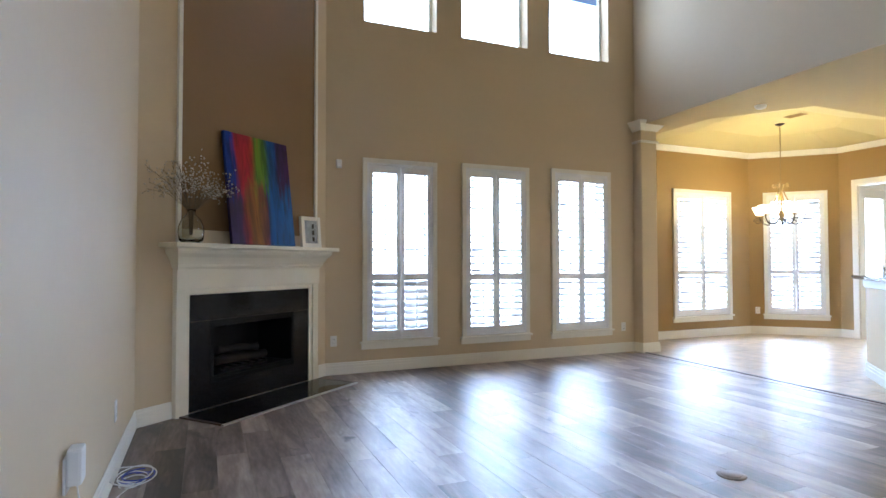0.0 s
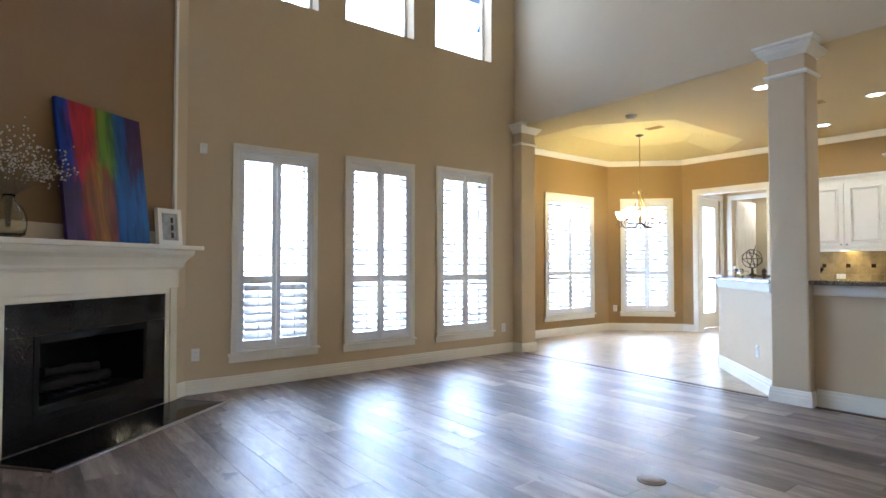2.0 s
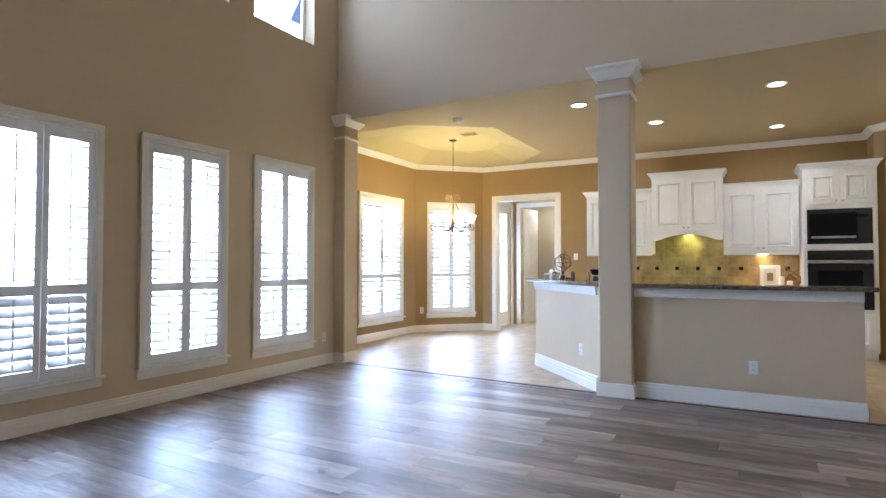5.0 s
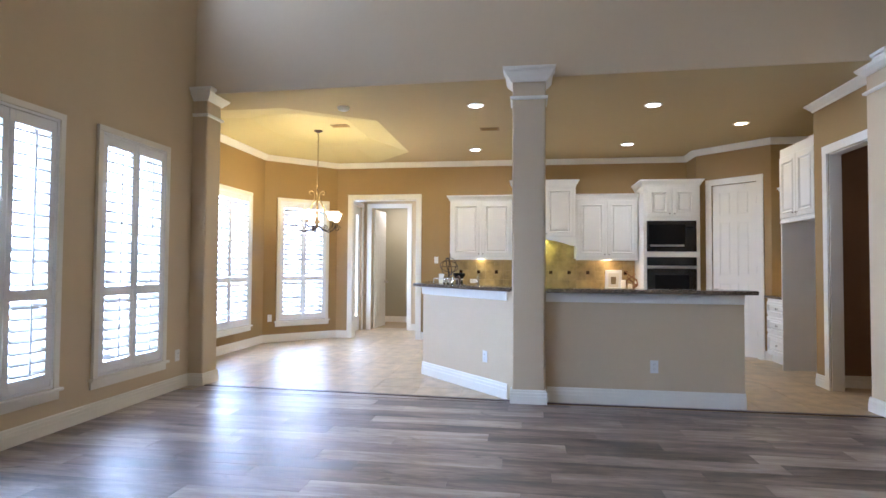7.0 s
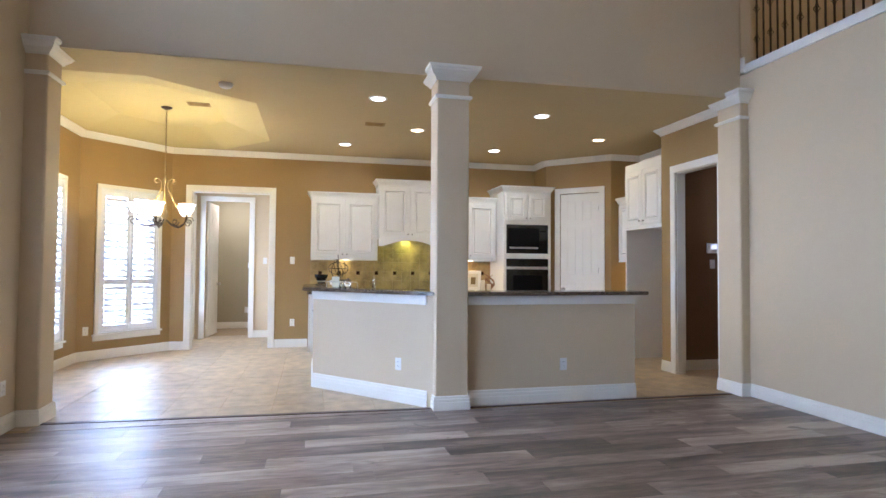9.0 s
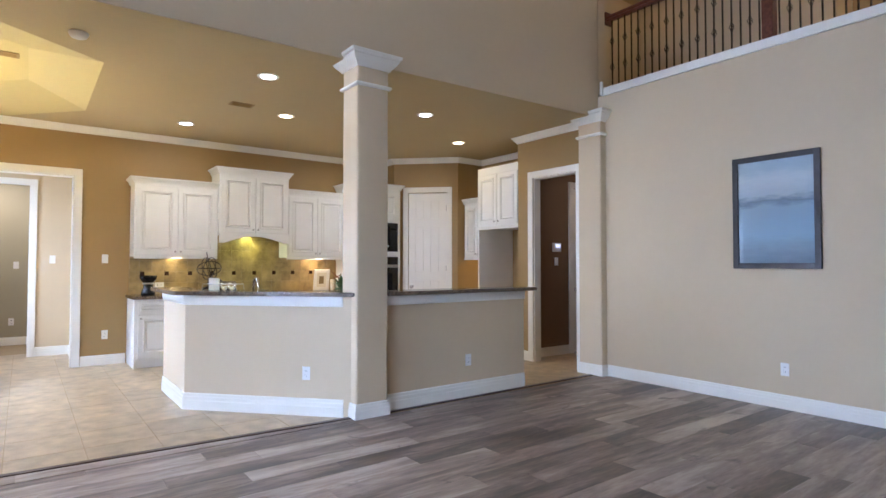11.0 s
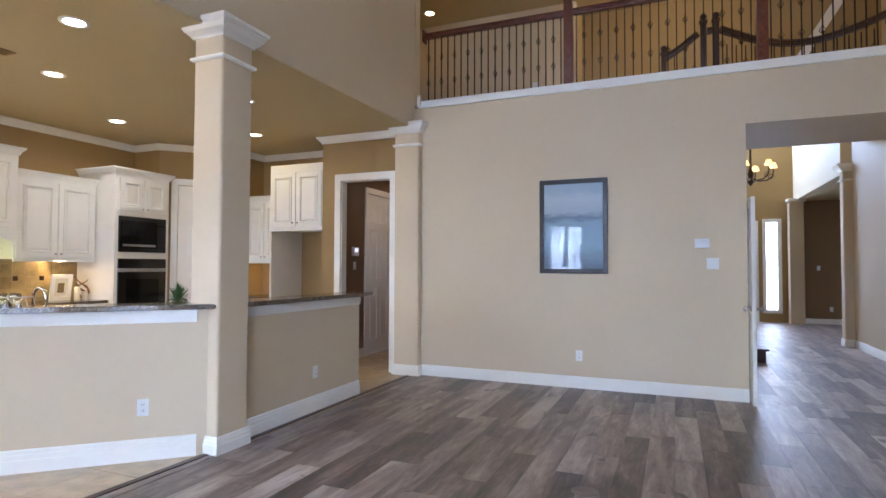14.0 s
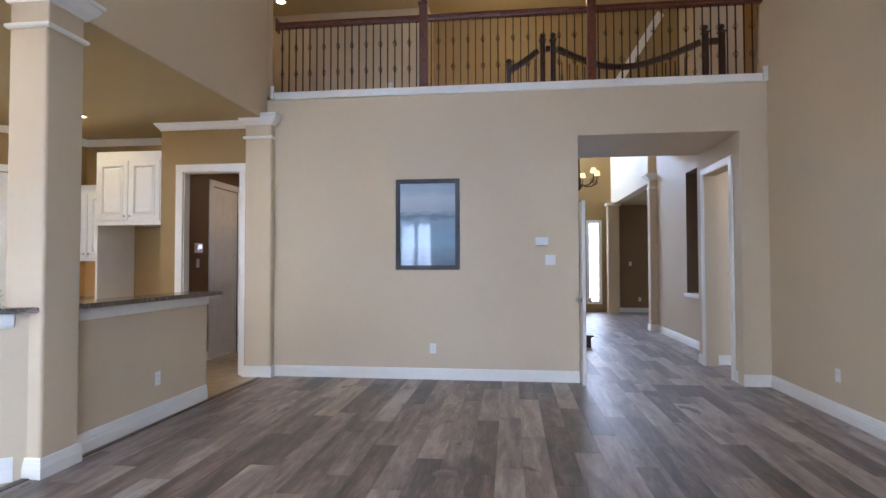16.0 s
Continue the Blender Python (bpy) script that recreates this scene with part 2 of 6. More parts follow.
def lathe(profile, seg=20, bm=None, m=None):
    """A turned body from (radius, height) pairs."""
    bm = bm or bmesh.new()
    rings = []
    for r, z in profile:
        rings.append([bm.verts.new((r * math.cos(2 * math.pi * i / seg), r * math.sin(2 * math.pi * i / seg), z)) for i in range(seg)])
    for a, b in zip(rings, rings[1:]):
        for i in range(seg):
            bm.faces.new((a[i], a[(i + 1) % seg], b[(i + 1) % seg], b[i])).smooth = True
    for ring, flip in ((rings[0], True), (rings[-1], False)):
        if profile[0 if flip else -1][0] > 1e-5:
            bm.faces.new(ring[::-1] if flip else ring)
    bmesh.ops.remove_doubles(bm, verts=[v for ring in rings for v in ring], dist=1e-6)
    if m:
        bmesh.ops.transform(bm, matrix=m, verts=bm.verts)
    return bm


def tube(bm, pts, r, seg=6):
    """A round bar along points; r: one radius or one for each point."""
    pts = [Vector(p) for p in pts]
    rs = r if isinstance(r, (list, tuple)) else [r] * len(pts)
    rings, up = [], None
    for i, p in enumerate(pts):
        d = (pts[min(i + 1, len(pts) - 1)] - pts[max(i - 1, 0)]).normalized()
        if up is None:
            up = d.orthogonal().normalized()
        up = (up - d * up.dot(d)).normalized()
        side = d.cross(up)
        rings.append([bm.verts.new(p + rs[i] * (math.cos(a) * up + math.sin(a) * side)) for a in (2 * math.pi * k / seg for k in range(seg))])
    for a, b in zip(rings, rings[1:]):
        for k in range(seg):
            bm.faces.new((a[k], a[(k + 1) % seg], b[(k + 1) % seg], b[k])).smooth = True
    bm.faces.new(rings[0][::-1])
    bm.faces.new(rings[-1])
    return bm


def sweep(path, profile, closed=False, bm=None):
    """A moulding: profile points (off to the left of the path, height) drawn along a level path of (x, y), mitred at its corners."""
    bm = bm or bmesh.new()
    pts = [Vector((*p, 0)) for p in path]
    n = len(pts)
    rings = []
    for i, p in enumerate(pts):
        a = (p - pts[i - 1]).normalized() if i or closed else None
        b = (pts[(i + 1) % n] - p).normalized() if i < n - 1 or closed else None
        a, b = a or b, b or a
        na, nb = Vector((-a.y, a.x, 0)), Vector((-b.y, b.x, 0))
        mitre = (na + nb).normalized()
        mitre /= max(0.3, mitre.dot(na))
        rings.append([bm.verts.new(p + mitre * o + Vector((0, 0, z))) for o, z in profile])
    k = len(profile)
    for i in range(n if closed else n - 1):
        a, b = rings[i], rings[(i + 1) % n]
        for j in range(k):
            bm.faces.new((a[j], a[(j + 1) % k], b[(j + 1) % k], b[j]))
    if not closed:
        bm.faces.new(rings[0])
        bm.faces.new(rings[-1][::-1])
    bmesh.ops.recalc_face_normals(bm, faces=bm.faces)
    return bm


def prism(poly, z0, z1, bm=None):
    bm = bm or bmesh.new()
    lo, hi = [bm.verts.new((x, y, z0)) for x, y in poly], [bm.verts.new((x, y, z1)) for x, y in poly]
    n = len(poly)
    bm.faces.new(lo[::-1])
    bm.faces.new(hi)
    for i in range(n):
        bm.faces.new((lo[i], lo[(i + 1) % n], hi[(i + 1) % n], hi[i]))
    bmesh.ops.recalc_face_normals(bm, faces=bm.faces)
    return bm


def mesh_of(name, bm, mat):
    me = bpy.data.meshes.new(name)
    bm.to_mesh(me)
    bm.free()
    me.materials.append(mat)
    return me


def part(name, bm, mat, parent, label="", at=None):
    ob = new(name, bm if isinstance(bm, bpy.types.Mesh) else mesh_of(name, bm, mat))
    ob.parent = parent
    if at is not None:
        ob.matrix_basis = at
    return tagged(ob, label)


def thing(name, label, category, m=None, group="", kind=""):
    ob = new(name)
    ob.empty_display_size = 0.1
    if m is not None:
        ob.matrix_world = m
    return tagged(ob, label, category, group, kind)


def solid(name, bm, mat, label, category, group="", kind="", m=None):
    """A thing of one mesh."""
    ob = new(name, mesh_of(name, bm, mat))
    if m is not None:
        ob.matrix_world = m
    return tagged(ob, label, category, group, kind)


def setting(name, bm, mat, label, category):
    return solid(name, bm, mat, label, category, kind="structure")


def along(p0, p1):
    """Local axes of a wall: x from p0 to p1, y into the room on its left."""
    d = (Vector((*p1, 0)) - Vector((*p0, 0)))
    return Matrix.Translation((*p0, 0)) @ Matrix.Rotation(math.atan2(d.y, d.x), 4, "Z")


def wall(name, p0, p1, z0, z1, mat, label, thick=0.15, holes=()):
    """A wall whose face runs from p0 to p1, with the room on the left; holes: (from, to, bottom, top) along it."""
    length = (Vector(p1) - Vector(p0)).length
    bm = bmesh.new()
    cuts = sorted({0.0, length, *(h[0] for h in holes), *(h[1] for h in holes)})
    for a, b in zip(cuts, cuts[1:]):
        if b - a < 1e-4:
            continue
        z = z0
        for h in sorted((h for h in holes if h[0] < b - 1e-5 and h[1] > a + 1e-5), key=lambda h: h[2]):
            if h[2] > z + 1e-4:
                bx(bm, a, b, -thick, 0, z, h[2])
            z = h[3]
        if z1 > z + 1e-4:
            bx(bm, a, b, -thick, 0, z, z1)
    bmesh.ops.remove_doubles(bm, verts=bm.verts, dist=1e-5)
    ob = setting(name, bm, mat, label, "wall")
    ob.matrix_world = along(p0, p1)
    return ob


BASE = [(0, 0), (0.016, 0), (0.016, 0.07), (0.013, 0.075), (0.013, 0.1), (0.009, 0.105), (0.009, 0.122), (0.004, 0.13), (0, 0.13)]


def baseboard(path, tall=1.0):
    return setting("baseboard", sweep(path, [(o + 0.0005, z * tall + 0.001) for o, z in BASE]), M_TRIM, "white painted stepped baseboard along the wall", "baseboard")


CROWN = [(0, 0), (0.012, 0), (0.016, 0.018), (0.03, 0.03), (0.055, 0.062), (0.066, 0.07), (0.07, 0.088), (0, 0.088)]


def crown(path, top, closed=False):
    return setting("trim", sweep(path, [(o + 0.0005, top - 0.089 + z) for o, z in CROWN], closed), M_TRIM, "white painted crown moulding under the ceiling", "moulding")


def casing(name, m, u0, u1, z1, width=0.09, z0=0.0, depth=0.022, label="white painted door casing"):
    """Trim round an opening of the given outer size, on a wall's face."""
    t = thing(name, label, "door casing", m, kind="structure")
    for a, b in ((u0, u0 + width), (u1 - width, u1)):
        bm = box(a, b, 0.0006, depth, z0, z1 - width, bevel=0.004)
        part("jamb_trim", bm, M_TRIM, t)
    part("head_trim", box(u0, u1, 0.0006, depth + 0.002, z1 - width, z1, bevel=0.004), M_TRIM, t)
    return t


# ---- the large structure ----
TOP = 5.75
LOW = 3.10
XW, YS, YN = -0.40, -0.10, 6.594
WIN_Z = (0.275, 2.41)
GREAT_WINDOWS = [(1.68, 2.576), (2.90, 3.835), (4.172, 5.118)]
GREAT_Z = [(0.275, 2.393), (0.265, 2.415), (0.26, 2.436)]
CLERESTORY = [(1.70, 2.58), (2.914, 3.837), (4.17, 5.12)]
IN = 0.07

wall("wall_west", (XW, 5.2), (XW, -0.1), 0, TOP, M_WALL, "beige painted side wall of the great room")
north_holes = [(5.63 - b + IN, 5.63 - a - IN, z0 + 0.1, z1 - IN) for (a, b), (z0, z1) in zip(GREAT_WINDOWS, GREAT_Z)]
north_holes += [(5.63 - b, 5.63 - a, 3.95, 5.25) for a, b in CLERESTORY]
wall("wall_north", (5.63, YN), (1.27, YN), 0, TOP, M_WALL, "tall beige painted window wall", 0.2, north_holes)
NORTH = along((5.63, YN), (1.27, YN))
wall("wall_fireplace", (1.27, YN), (XW, 5.2), 0, TOP, M_WALL, "beige painted corner wall behind the fireplace", 0.15, [(0.54, 1.514, 0.24, 0.71)])
FIRE = along((1.27, YN), (XW, 5.2))
wall("wall_south", (XW, YS), (5.61, YS), 0, 3.345, M_WALL, "beige painted wall below the balcony", 0.15, [(-0.11 - XW, 1.64 - XW, 0, 2.81)])
wall("wall_header", (5.36, YS), (5.555, YN), LOW + 0.004, TOP, M_WALL, "beige painted upper wall over the kitchen opening", 0.3)
wall("wall_breakfast_north", (8.72, 7.33), (5.80, 7.33), 0, LOW + 0.2, M_GOLD, "golden tan painted wall of the breakfast area", 0.18, [(8.72 - 8.20, 8.72 - 7.05, WIN_Z[0] + 0.1, WIN_Z[1] - IN)])
wall("wall_breakfast_return", (5.80, 7.33), (5.80, YN), 0, LOW + 0.2, M_GOLD, "golden tan painted return wall", 0.168)
BAY_A, BAY_B = (9.65, 6.40), (8.72, 7.33)
W5 = (0.165, 1.098)
wall("wall_bay", BAY_A, BAY_B, 0, LOW + 0.2, M_GOLD, "golden tan painted angled bay wall", 0.18, [(W5[0] + IN, W5[1] - IN, WIN_Z[0] + 0.1, WIN_Z[1] - IN)])
BAY = along(BAY_A, BAY_B)
wall("wall_east", (9.65, 0.45), (9.65, 6.40), 0, LOW + 0.2, M_GOLD, "golden tan painted back wall of the kitchen", 0.15, [(4.955 - 0.45, 6.107 - 0.45, 0, 2.45)])
EAST = along((9.65, 0.45), (9.65, 6.40))
wall("wall_pantry_side", (9.15, 0.45), (9.65, 0.45), 0, LOW + 0.2, M_GOLD, "golden tan painted pantry side wall", 0.1)
PAN_A, PAN_B = (8.38, -0.32), (9.15, 0.45)
wall("wall_pantry", PAN_A, PAN_B, 0, LOW + 0.2, M_GOLD, "golden tan painted angled pantry wall", 0.1, [(0.19, 0.84, 0, 2.52)])
PAN = along(PAN_A, PAN_B)
wall("wall_desk_side", (8.38, -0.85), (8.38, -0.32), 0, LOW + 0.2, M_GOLD, "golden tan painted wall beside the desk nook", 0.1)
wall("wall_nook_back", (6.74, -0.85), (8.38, -0.85), 0, LOW + 0.2, M_GOLD, "golden tan painted back of the refrigerator nook", 0.1)
wall("wall_nook_side", (6.74, YS - 0.121), (6.74, -0.85), 0, LOW + 0.2, M_GOLD, "golden tan painted side of the refrigerator nook", 0.015)
wall("wall_kitchen_south", (5.61, YS), (6.74, YS), 0, LOW + 0.2, M_GOLD, "golden tan painted wall with a cased doorway", 0.12, [(5.70 - 5.61, 6.44 - 5.61, 0, 2.49)])
KSOUTH = along((5.61, YS), (6.74, YS))

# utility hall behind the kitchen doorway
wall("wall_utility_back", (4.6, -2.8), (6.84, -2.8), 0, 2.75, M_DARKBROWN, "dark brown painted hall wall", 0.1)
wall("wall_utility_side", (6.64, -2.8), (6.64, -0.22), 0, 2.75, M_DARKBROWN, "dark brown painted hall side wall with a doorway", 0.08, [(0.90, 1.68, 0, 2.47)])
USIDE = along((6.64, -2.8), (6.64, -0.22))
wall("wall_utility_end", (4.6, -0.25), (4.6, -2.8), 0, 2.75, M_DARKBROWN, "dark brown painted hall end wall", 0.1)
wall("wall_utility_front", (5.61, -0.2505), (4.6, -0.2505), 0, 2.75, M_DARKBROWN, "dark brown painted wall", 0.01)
setting("ceiling_utility", box(4.5, 6.74, -2.9, -0.225, 2.75, 2.8), M_CEIL, "plain beige ceiling of the utility hall", "ceiling")

# vestibule behind the breakfast doorway
wall("wall_vestibule_north", (11.0, 6.31), (9.8, 6.31), 0, 2.75, M_WALL, "beige painted vestibule wall", 0.15, [(0.12, 0.98, 0.0, 2.45)])
wall("wall_vestibule_south", (9.8, 4.90), (11.0, 4.90), 0, 2.75, M_WALL, "beige painted vestibule wall", 0.1)
wall("wall_vestibule_east", (11.0, 4.90), (11.0, 6.31), 0, 2.75, M_WALL, "beige painted vestibule wall with a doorway", 0.12, [(0.50, 1.24, 0, 2.45)])
wall("wall_back_room_east", (12.6, 4.6), (12.6, 6.46), 0, 2.75, M_SAGE, "grey green painted wall of the back room", 0.1)
wall("wall_back_room_north", (12.6, 6.46), (11.12, 6.46), 0, 2.75, M_SAGE, "grey green painted wall of the back room", 0.1)
wall("wall_back_room_south", (11.12, 4.6), (12.6, 4.6), 0, 2.75, M_SAGE, "grey green painted wall of the back room", 0.1)
setting("ceiling_vestibule", box(9.8, 12.7, 4.5, 6.56, 2.75, 2.8), M_CEIL, "plain ceiling of the vestibule", "ceiling")

# ceilings
setting("ceiling_great_room", box(XW - 2.2, 6.9, -4.6, YN + 0.2, TOP, TOP + 0.1), M_CEIL, "high beige painted ceiling", "ceiling")
TRAY = [(6.82, 4.92), (8.75, 4.91), (9.55, 5.64), (9.57, 6.36), (8.68, 7.25), (6.4, 7.25), (6.15, 6.75), (6.14, 5.86)]


def kitchen_ceiling():
    bm = bmesh.new()
    outer = [(5.365, YS), (5.61, YS), (5.61, -1.0), (9.75, -1.0), (9.75, 7.45), (5.64, 7.45), (5.64, YN), (5.559, YN)]
    loops = []
    for poly in (outer, TRAY):
        vs = [bm.verts.new((x, y, LOW)) for x, y in poly]
        loops.append([bm.edges.new((vs[i], vs[(i + 1) % len(vs)])) for i in range(len(vs))])
    bmesh.ops.triangle_fill(bm, use_beauty=True, edges=[e for lp in loops for e in lp])
    cx, cy = sum(p[0] for p in TRAY) / 8, sum(p[1] for p in TRAY) / 8
    rings = [[bm.verts.new((cx + (x - cx) * k, cy + (y - cy) * k, z)) for x, y in TRAY] for k, z in ((1, LOW), (0.55, LOW + 0.14))]
    for i in range(8):
        bm.faces.new((rings[0][i], rings[0][(i + 1) % 8], rings[1][(i + 1) % 8], rings[1][i]))
    bm.faces.new(rings[1])
    bmesh.ops.remove_doubles(bm, verts=bm.verts, dist=1e-5)
    bmesh.ops.recalc_face_normals(bm, faces=bm.faces)
    for f in bm.faces:
        c = f.calc_center_median()
        inside = c.z > LOW + 0.01
        f.material_index = 1 if inside else 0
    bx(bm, 5.62, 9.74, -0.99, 7.44, LOW + 0.25, LOW + 0.3)
    me = mesh_of("ceiling_kitchen", bm, M_CEIL)
    me.materials.append(M_TRAY)
    return tagged(new("ceiling_kitchen", me), "beige kitchen ceiling with a raised golden tray", "ceiling", kind="structure")


kitchen_ceiling()

# columns
CAP = [(0, 3.022), (0.01, 3.022), (0.016, 3.036), (0.026, 3.046), (0.05, 3.07), (0.064, 3.095), (0.07, 3.102), (0.07, 3.118), (0.086, 3.126), (0.09, 3.15), (0, 3.15)]
NECK = [(0, 2.855), (0.008, 2.855), (0.02, 2.866), (0.02, 2.882), (0.008, 2.89), (0, 2.89)]


def column(label, x0, x1, y0, y1, cut=None):
    t = thing("column", label, "column", kind="structure")
    bm = bmesh.new()
    v = prism([(x0, y0), (x1, y0), (x1, y1), (x0, y1)], 0, LOW - 0.001, bm)
    bmesh.ops.bevel(bm, geom=[e for e in bm.edges if abs(e.verts[0].co.z - e.verts[1].co.z) > 1], offset=0.018, segments=3, affect="EDGES", profile=0.5)
    part("shaft", bm, M_WALL, t)
    ring = cut or [(x0, y0), (x0, y1), (x1, y1), (x1, y0)]
    shut = cut is None
    part("capital", sweep(ring, [(o + 0.001, z) for o, z in CAP], shut), M_TRIM, t, "white moulded capital")
    part("neck_band", sweep(ring, [(o + 0.001, z) for o, z in NECK], shut), M_TRIM, t, "white neck band")
    part("plinth", sweep(ring, [(o + 0.001, z + 0.001) for o, z in BASE], shut), M_TRIM, t, "white stepped plinth")
    return t


column("beige square column with a white moulded capital beside the windows", 5.525, 5.80, 6.43, YN + 0.03, [(5.80, YN - 0.003), (5.80, 6.43), (5.525, 6.43), (5.525, YN - 0.003)])
column("beige square column with a white moulded capital at the breakfast bar", 5.33, 5.605, 2.885, 3.195)
column("beige half column with a white moulded capital beside the balcony wall", 5.255, 5.59, YS - 0.03, 0.0, [(5.255, YS + 0.003), (5.255, 0.0), (5.59, 0.0), (5.59, YS + 0.003)])

# half walls of the breakfast bar
ISL_OUT = [(7.55, 4.27), (6.60, 4.27), (5.42, 3.19), (5.42, 1.12)]
ISL_IN = [(5.55, 1.12), (5.55, 3.14), (6.65, 4.14), (7.55, 4.14)]
bar_wall = setting("wall_breakfast_bar", prism(ISL_OUT + ISL_IN, 0, 1.035), M_WALL, "beige painted half wall of the breakfast bar", "wall")
setting("trim", sweep(ISL_OUT[:2] + [(5.48, 3.245)], [(-0.001, 0.945), (-0.012, 0.945), (-0.016, 0.96), (-0.022, 1.034), (-0.001, 1.034)]), M_TRIM, "white trim board under the bar top", "moulding")
setting("trim", sweep([(5.42, 2.88), (5.42, 1.12)], [(-0.001, 0.945), (-0.012, 0.945), (-0.016, 0.96), (-0.022, 1.034), (-0.001, 1.034)]), M_TRIM, "white trim board under the bar top", "moulding")


def counter(name, poly, z0, z1, label, mat=None):
    bm = prism(poly, z0, z1)
    bmesh.ops.bevel(bm, geom=bm.edges[:], offset=0.006, segments=2, affect="EDGES")
    return solid(name, bm, mat or M_GRANITE, label, "countertop")


counter("bar_top", [(7.63, 4.39), (6.56, 4.39), (5.34, 3.205), (5.61, 3.205), (5.61, 3.06), (6.70, 4.06), (7.63, 4.06)], 1.036, 1.072, "polished brown granite bar top on the angled half wall")
counter("bar_top", [(5.295, 2.88), (5.295, 1.04), (5.62, 1.04), (5.62, 2.88)], 1.036, 1.072, "polished brown granite bar top on the straight half wall")

# baseboards and crown
baseboard([(5.508, YN), (1.27, YN), (1.16, 6.502)])
baseboard([(-0.17, 5.392), (XW, 5.2), (XW, YS), (-0.11, YS)])
baseboard([(1.64, YS), (5.238, YS)])
baseboard([(5.42, 1.12), (5.42, 2.868)], 1.15)
baseboard([(5.475, 3.24), (6.60, 4.27), (7.55, 4.27)], 1.15)
baseboard([(5.55, 1.12), (5.42, 1.12)], 1.15)
baseboard([(9.65, 4.35), (9.65, 4.86)])
baseboard([(9.65, 6.20), (9.65, 6.40), (8.72, 7.33), (5.80, 7.33)])
baseboard([(6.54, YS), (6.74, YS)])
baseboard([(8.38, -0.55), (8.38, -0.32), (8.448, -0.252)])
crown([(5.61, YS), (6.74, YS), (6.74, -0.85), (8.38, -0.85), PAN_A, PAN_B, (9.65, 0.45), (9.65, 6.40), (8.72, 7.33), (5.80, 7.33), (5.80, 6.6)], LOW - 0.001)

# doorway trims
casing("door_1", EAST, 4.865 - 0.45, 6.197 - 0.45, 2.54, label="wide white cased opening to the vestibule")
casing("door_2", KSOUTH, 5.606 - 5.61, 6.534 - 5.61, 2.58, label="tall white cased doorway to the utility hall")
bm = bmesh.new()
for a, b in ((4.956, 4.966), (6.096, 6.106)):
    bx(bm, 9.651, 9.799, a, b, 0.001, 2.449)
bx(bm, 9.651, 9.799, 4.967, 6.095, 2.439, 2.449)
setting("trim", bm, M_TRIM, "white painted lining of the wide opening", "door lining")
bm = bmesh.new()
for a, b in ((5.701, 5.711), (6.429, 6.439)):
    bx(bm, a, b, -0.219, -0.101, 0.001, 2.489)
bx(bm, 5.712, 6.428, -0.219, -0.101, 2.479, 2.489)
setting("trim", bm, M_TRIM, "white painted lining of the kitchen doorway", "door lining")

# balcony edge, loft floor and passage under it
setting("floor_loft_room", box(XW - 2.0, -0.75, -4.6, -3.751, 3.25, 3.40), M_WALL, "loft room floor beyond the doorway", "floor")
setting("floor_loft", box(XW - 2.0, 6.9, -3.75, YS - 0.151, 3.25, 3.40), M_WALL, "loft floor over the passage", "floor")
edge = thing("balcony_edge", "white painted fascia along the balcony edge", "trim", kind="structure")
part("fascia", box(XW + 0.002, 5.30, YS - 0.15, YS + 0.022, 3.346, 3.438, bevel=0.006), M_TRIM, edge)
part("end_block", box(5.262, 5.30, YS + 0.0225, YS + 0.05, 3.346, 3.51, bevel=0.004), M_TRIM, edge)
part("end_block", box(XW + 0.002, XW + 0.05, YS + 0.0225, YS + 0.05, 3.346, 3.51, bevel=0.004), M_TRIM, edge)
setting("ceiling_passage", box(-0.11, 1.64, -1.5, YS - 0.151, 2.81, 2.88), M_WALL, "painted soffit of the passage", "ceiling")

# passage and foyer
wall("wall_passage_west", (-0.13, YS - 0.151), (-0.13, -1.55), 0, 3.25, M_WALL, "beige painted passage wall with a cased opening", 0.15, [(0.20, 1.08, 0, 2.5)])
PASSW = along((-0.13, YS - 0.151), (-0.13, -1.55))
casing("door_3", PASSW, 0.11, 1.17, 2.59, label="white cased opening in the passage wall")
wall("wall_side_room", (-1.6, -0.3), (-1.6, -1.6), 0, 3.0, M_WALL, "beige painted wall of the side room", 0.1)
wall("wall_side_room_back", (-1.6, -1.45), (-0.28, -1.45), 0, 3.0, M_WALL, "beige painted wall of the side room", 0.1)
wall("wall_foyer_west", (-0.50, -1.601), (-0.50, -5.2), 0, TOP, M_WALL, "tall beige foyer wall with a tall niche", 0.25, [(0.95, 1.75, 0.86, 2.86)])
setting("wall_foyer_nib", box(-0.75, -0.13, -1.60, -1.551, 0, TOP), M_WALL, "beige end of the passage wall", "wall")
# the niche's dark inside is put into the colour of its back
setting("wall_niche", box(-0.80, -0.751, -3.5, -2.4, 0.7, 3.0), M_DARKBROWN, "back of the niche, coloured dark brown for its deep shade", "wall")
setting("trim", box(-0.56, -0.455, -3.38, -2.52, 0.80, 0.859, bevel=0.008), M_TRIM, "white sill of the tall niche", "sill")
# thin dark sheets over the reveals stand for the shade in the niche
lining = bmesh.new()
bx(lining, -0.75, -0.503, -3.352, -3.346, 0.86, 2.86)
bx(lining, -0.75, -0.503, -2.556, -2.550, 0.86, 2.86)
bx(lining, -0.75, -0.503, -3.346, -2.556, 2.854, 2.86)
setting("niche_shade_lining", lining, M_DARKBROWN, "thin lining that puts the niche's shade on its sides", "wall")
column("beige column with a white moulded capital in the foyer", -0.53, -0.37, -5.45, -5.25)
wall("wall_foyer_header", (-0.40, -5.5), (-0.40, -9.8), 3.0, TOP, M_WALL, "bright foyer wall above the dining opening", 0.2)
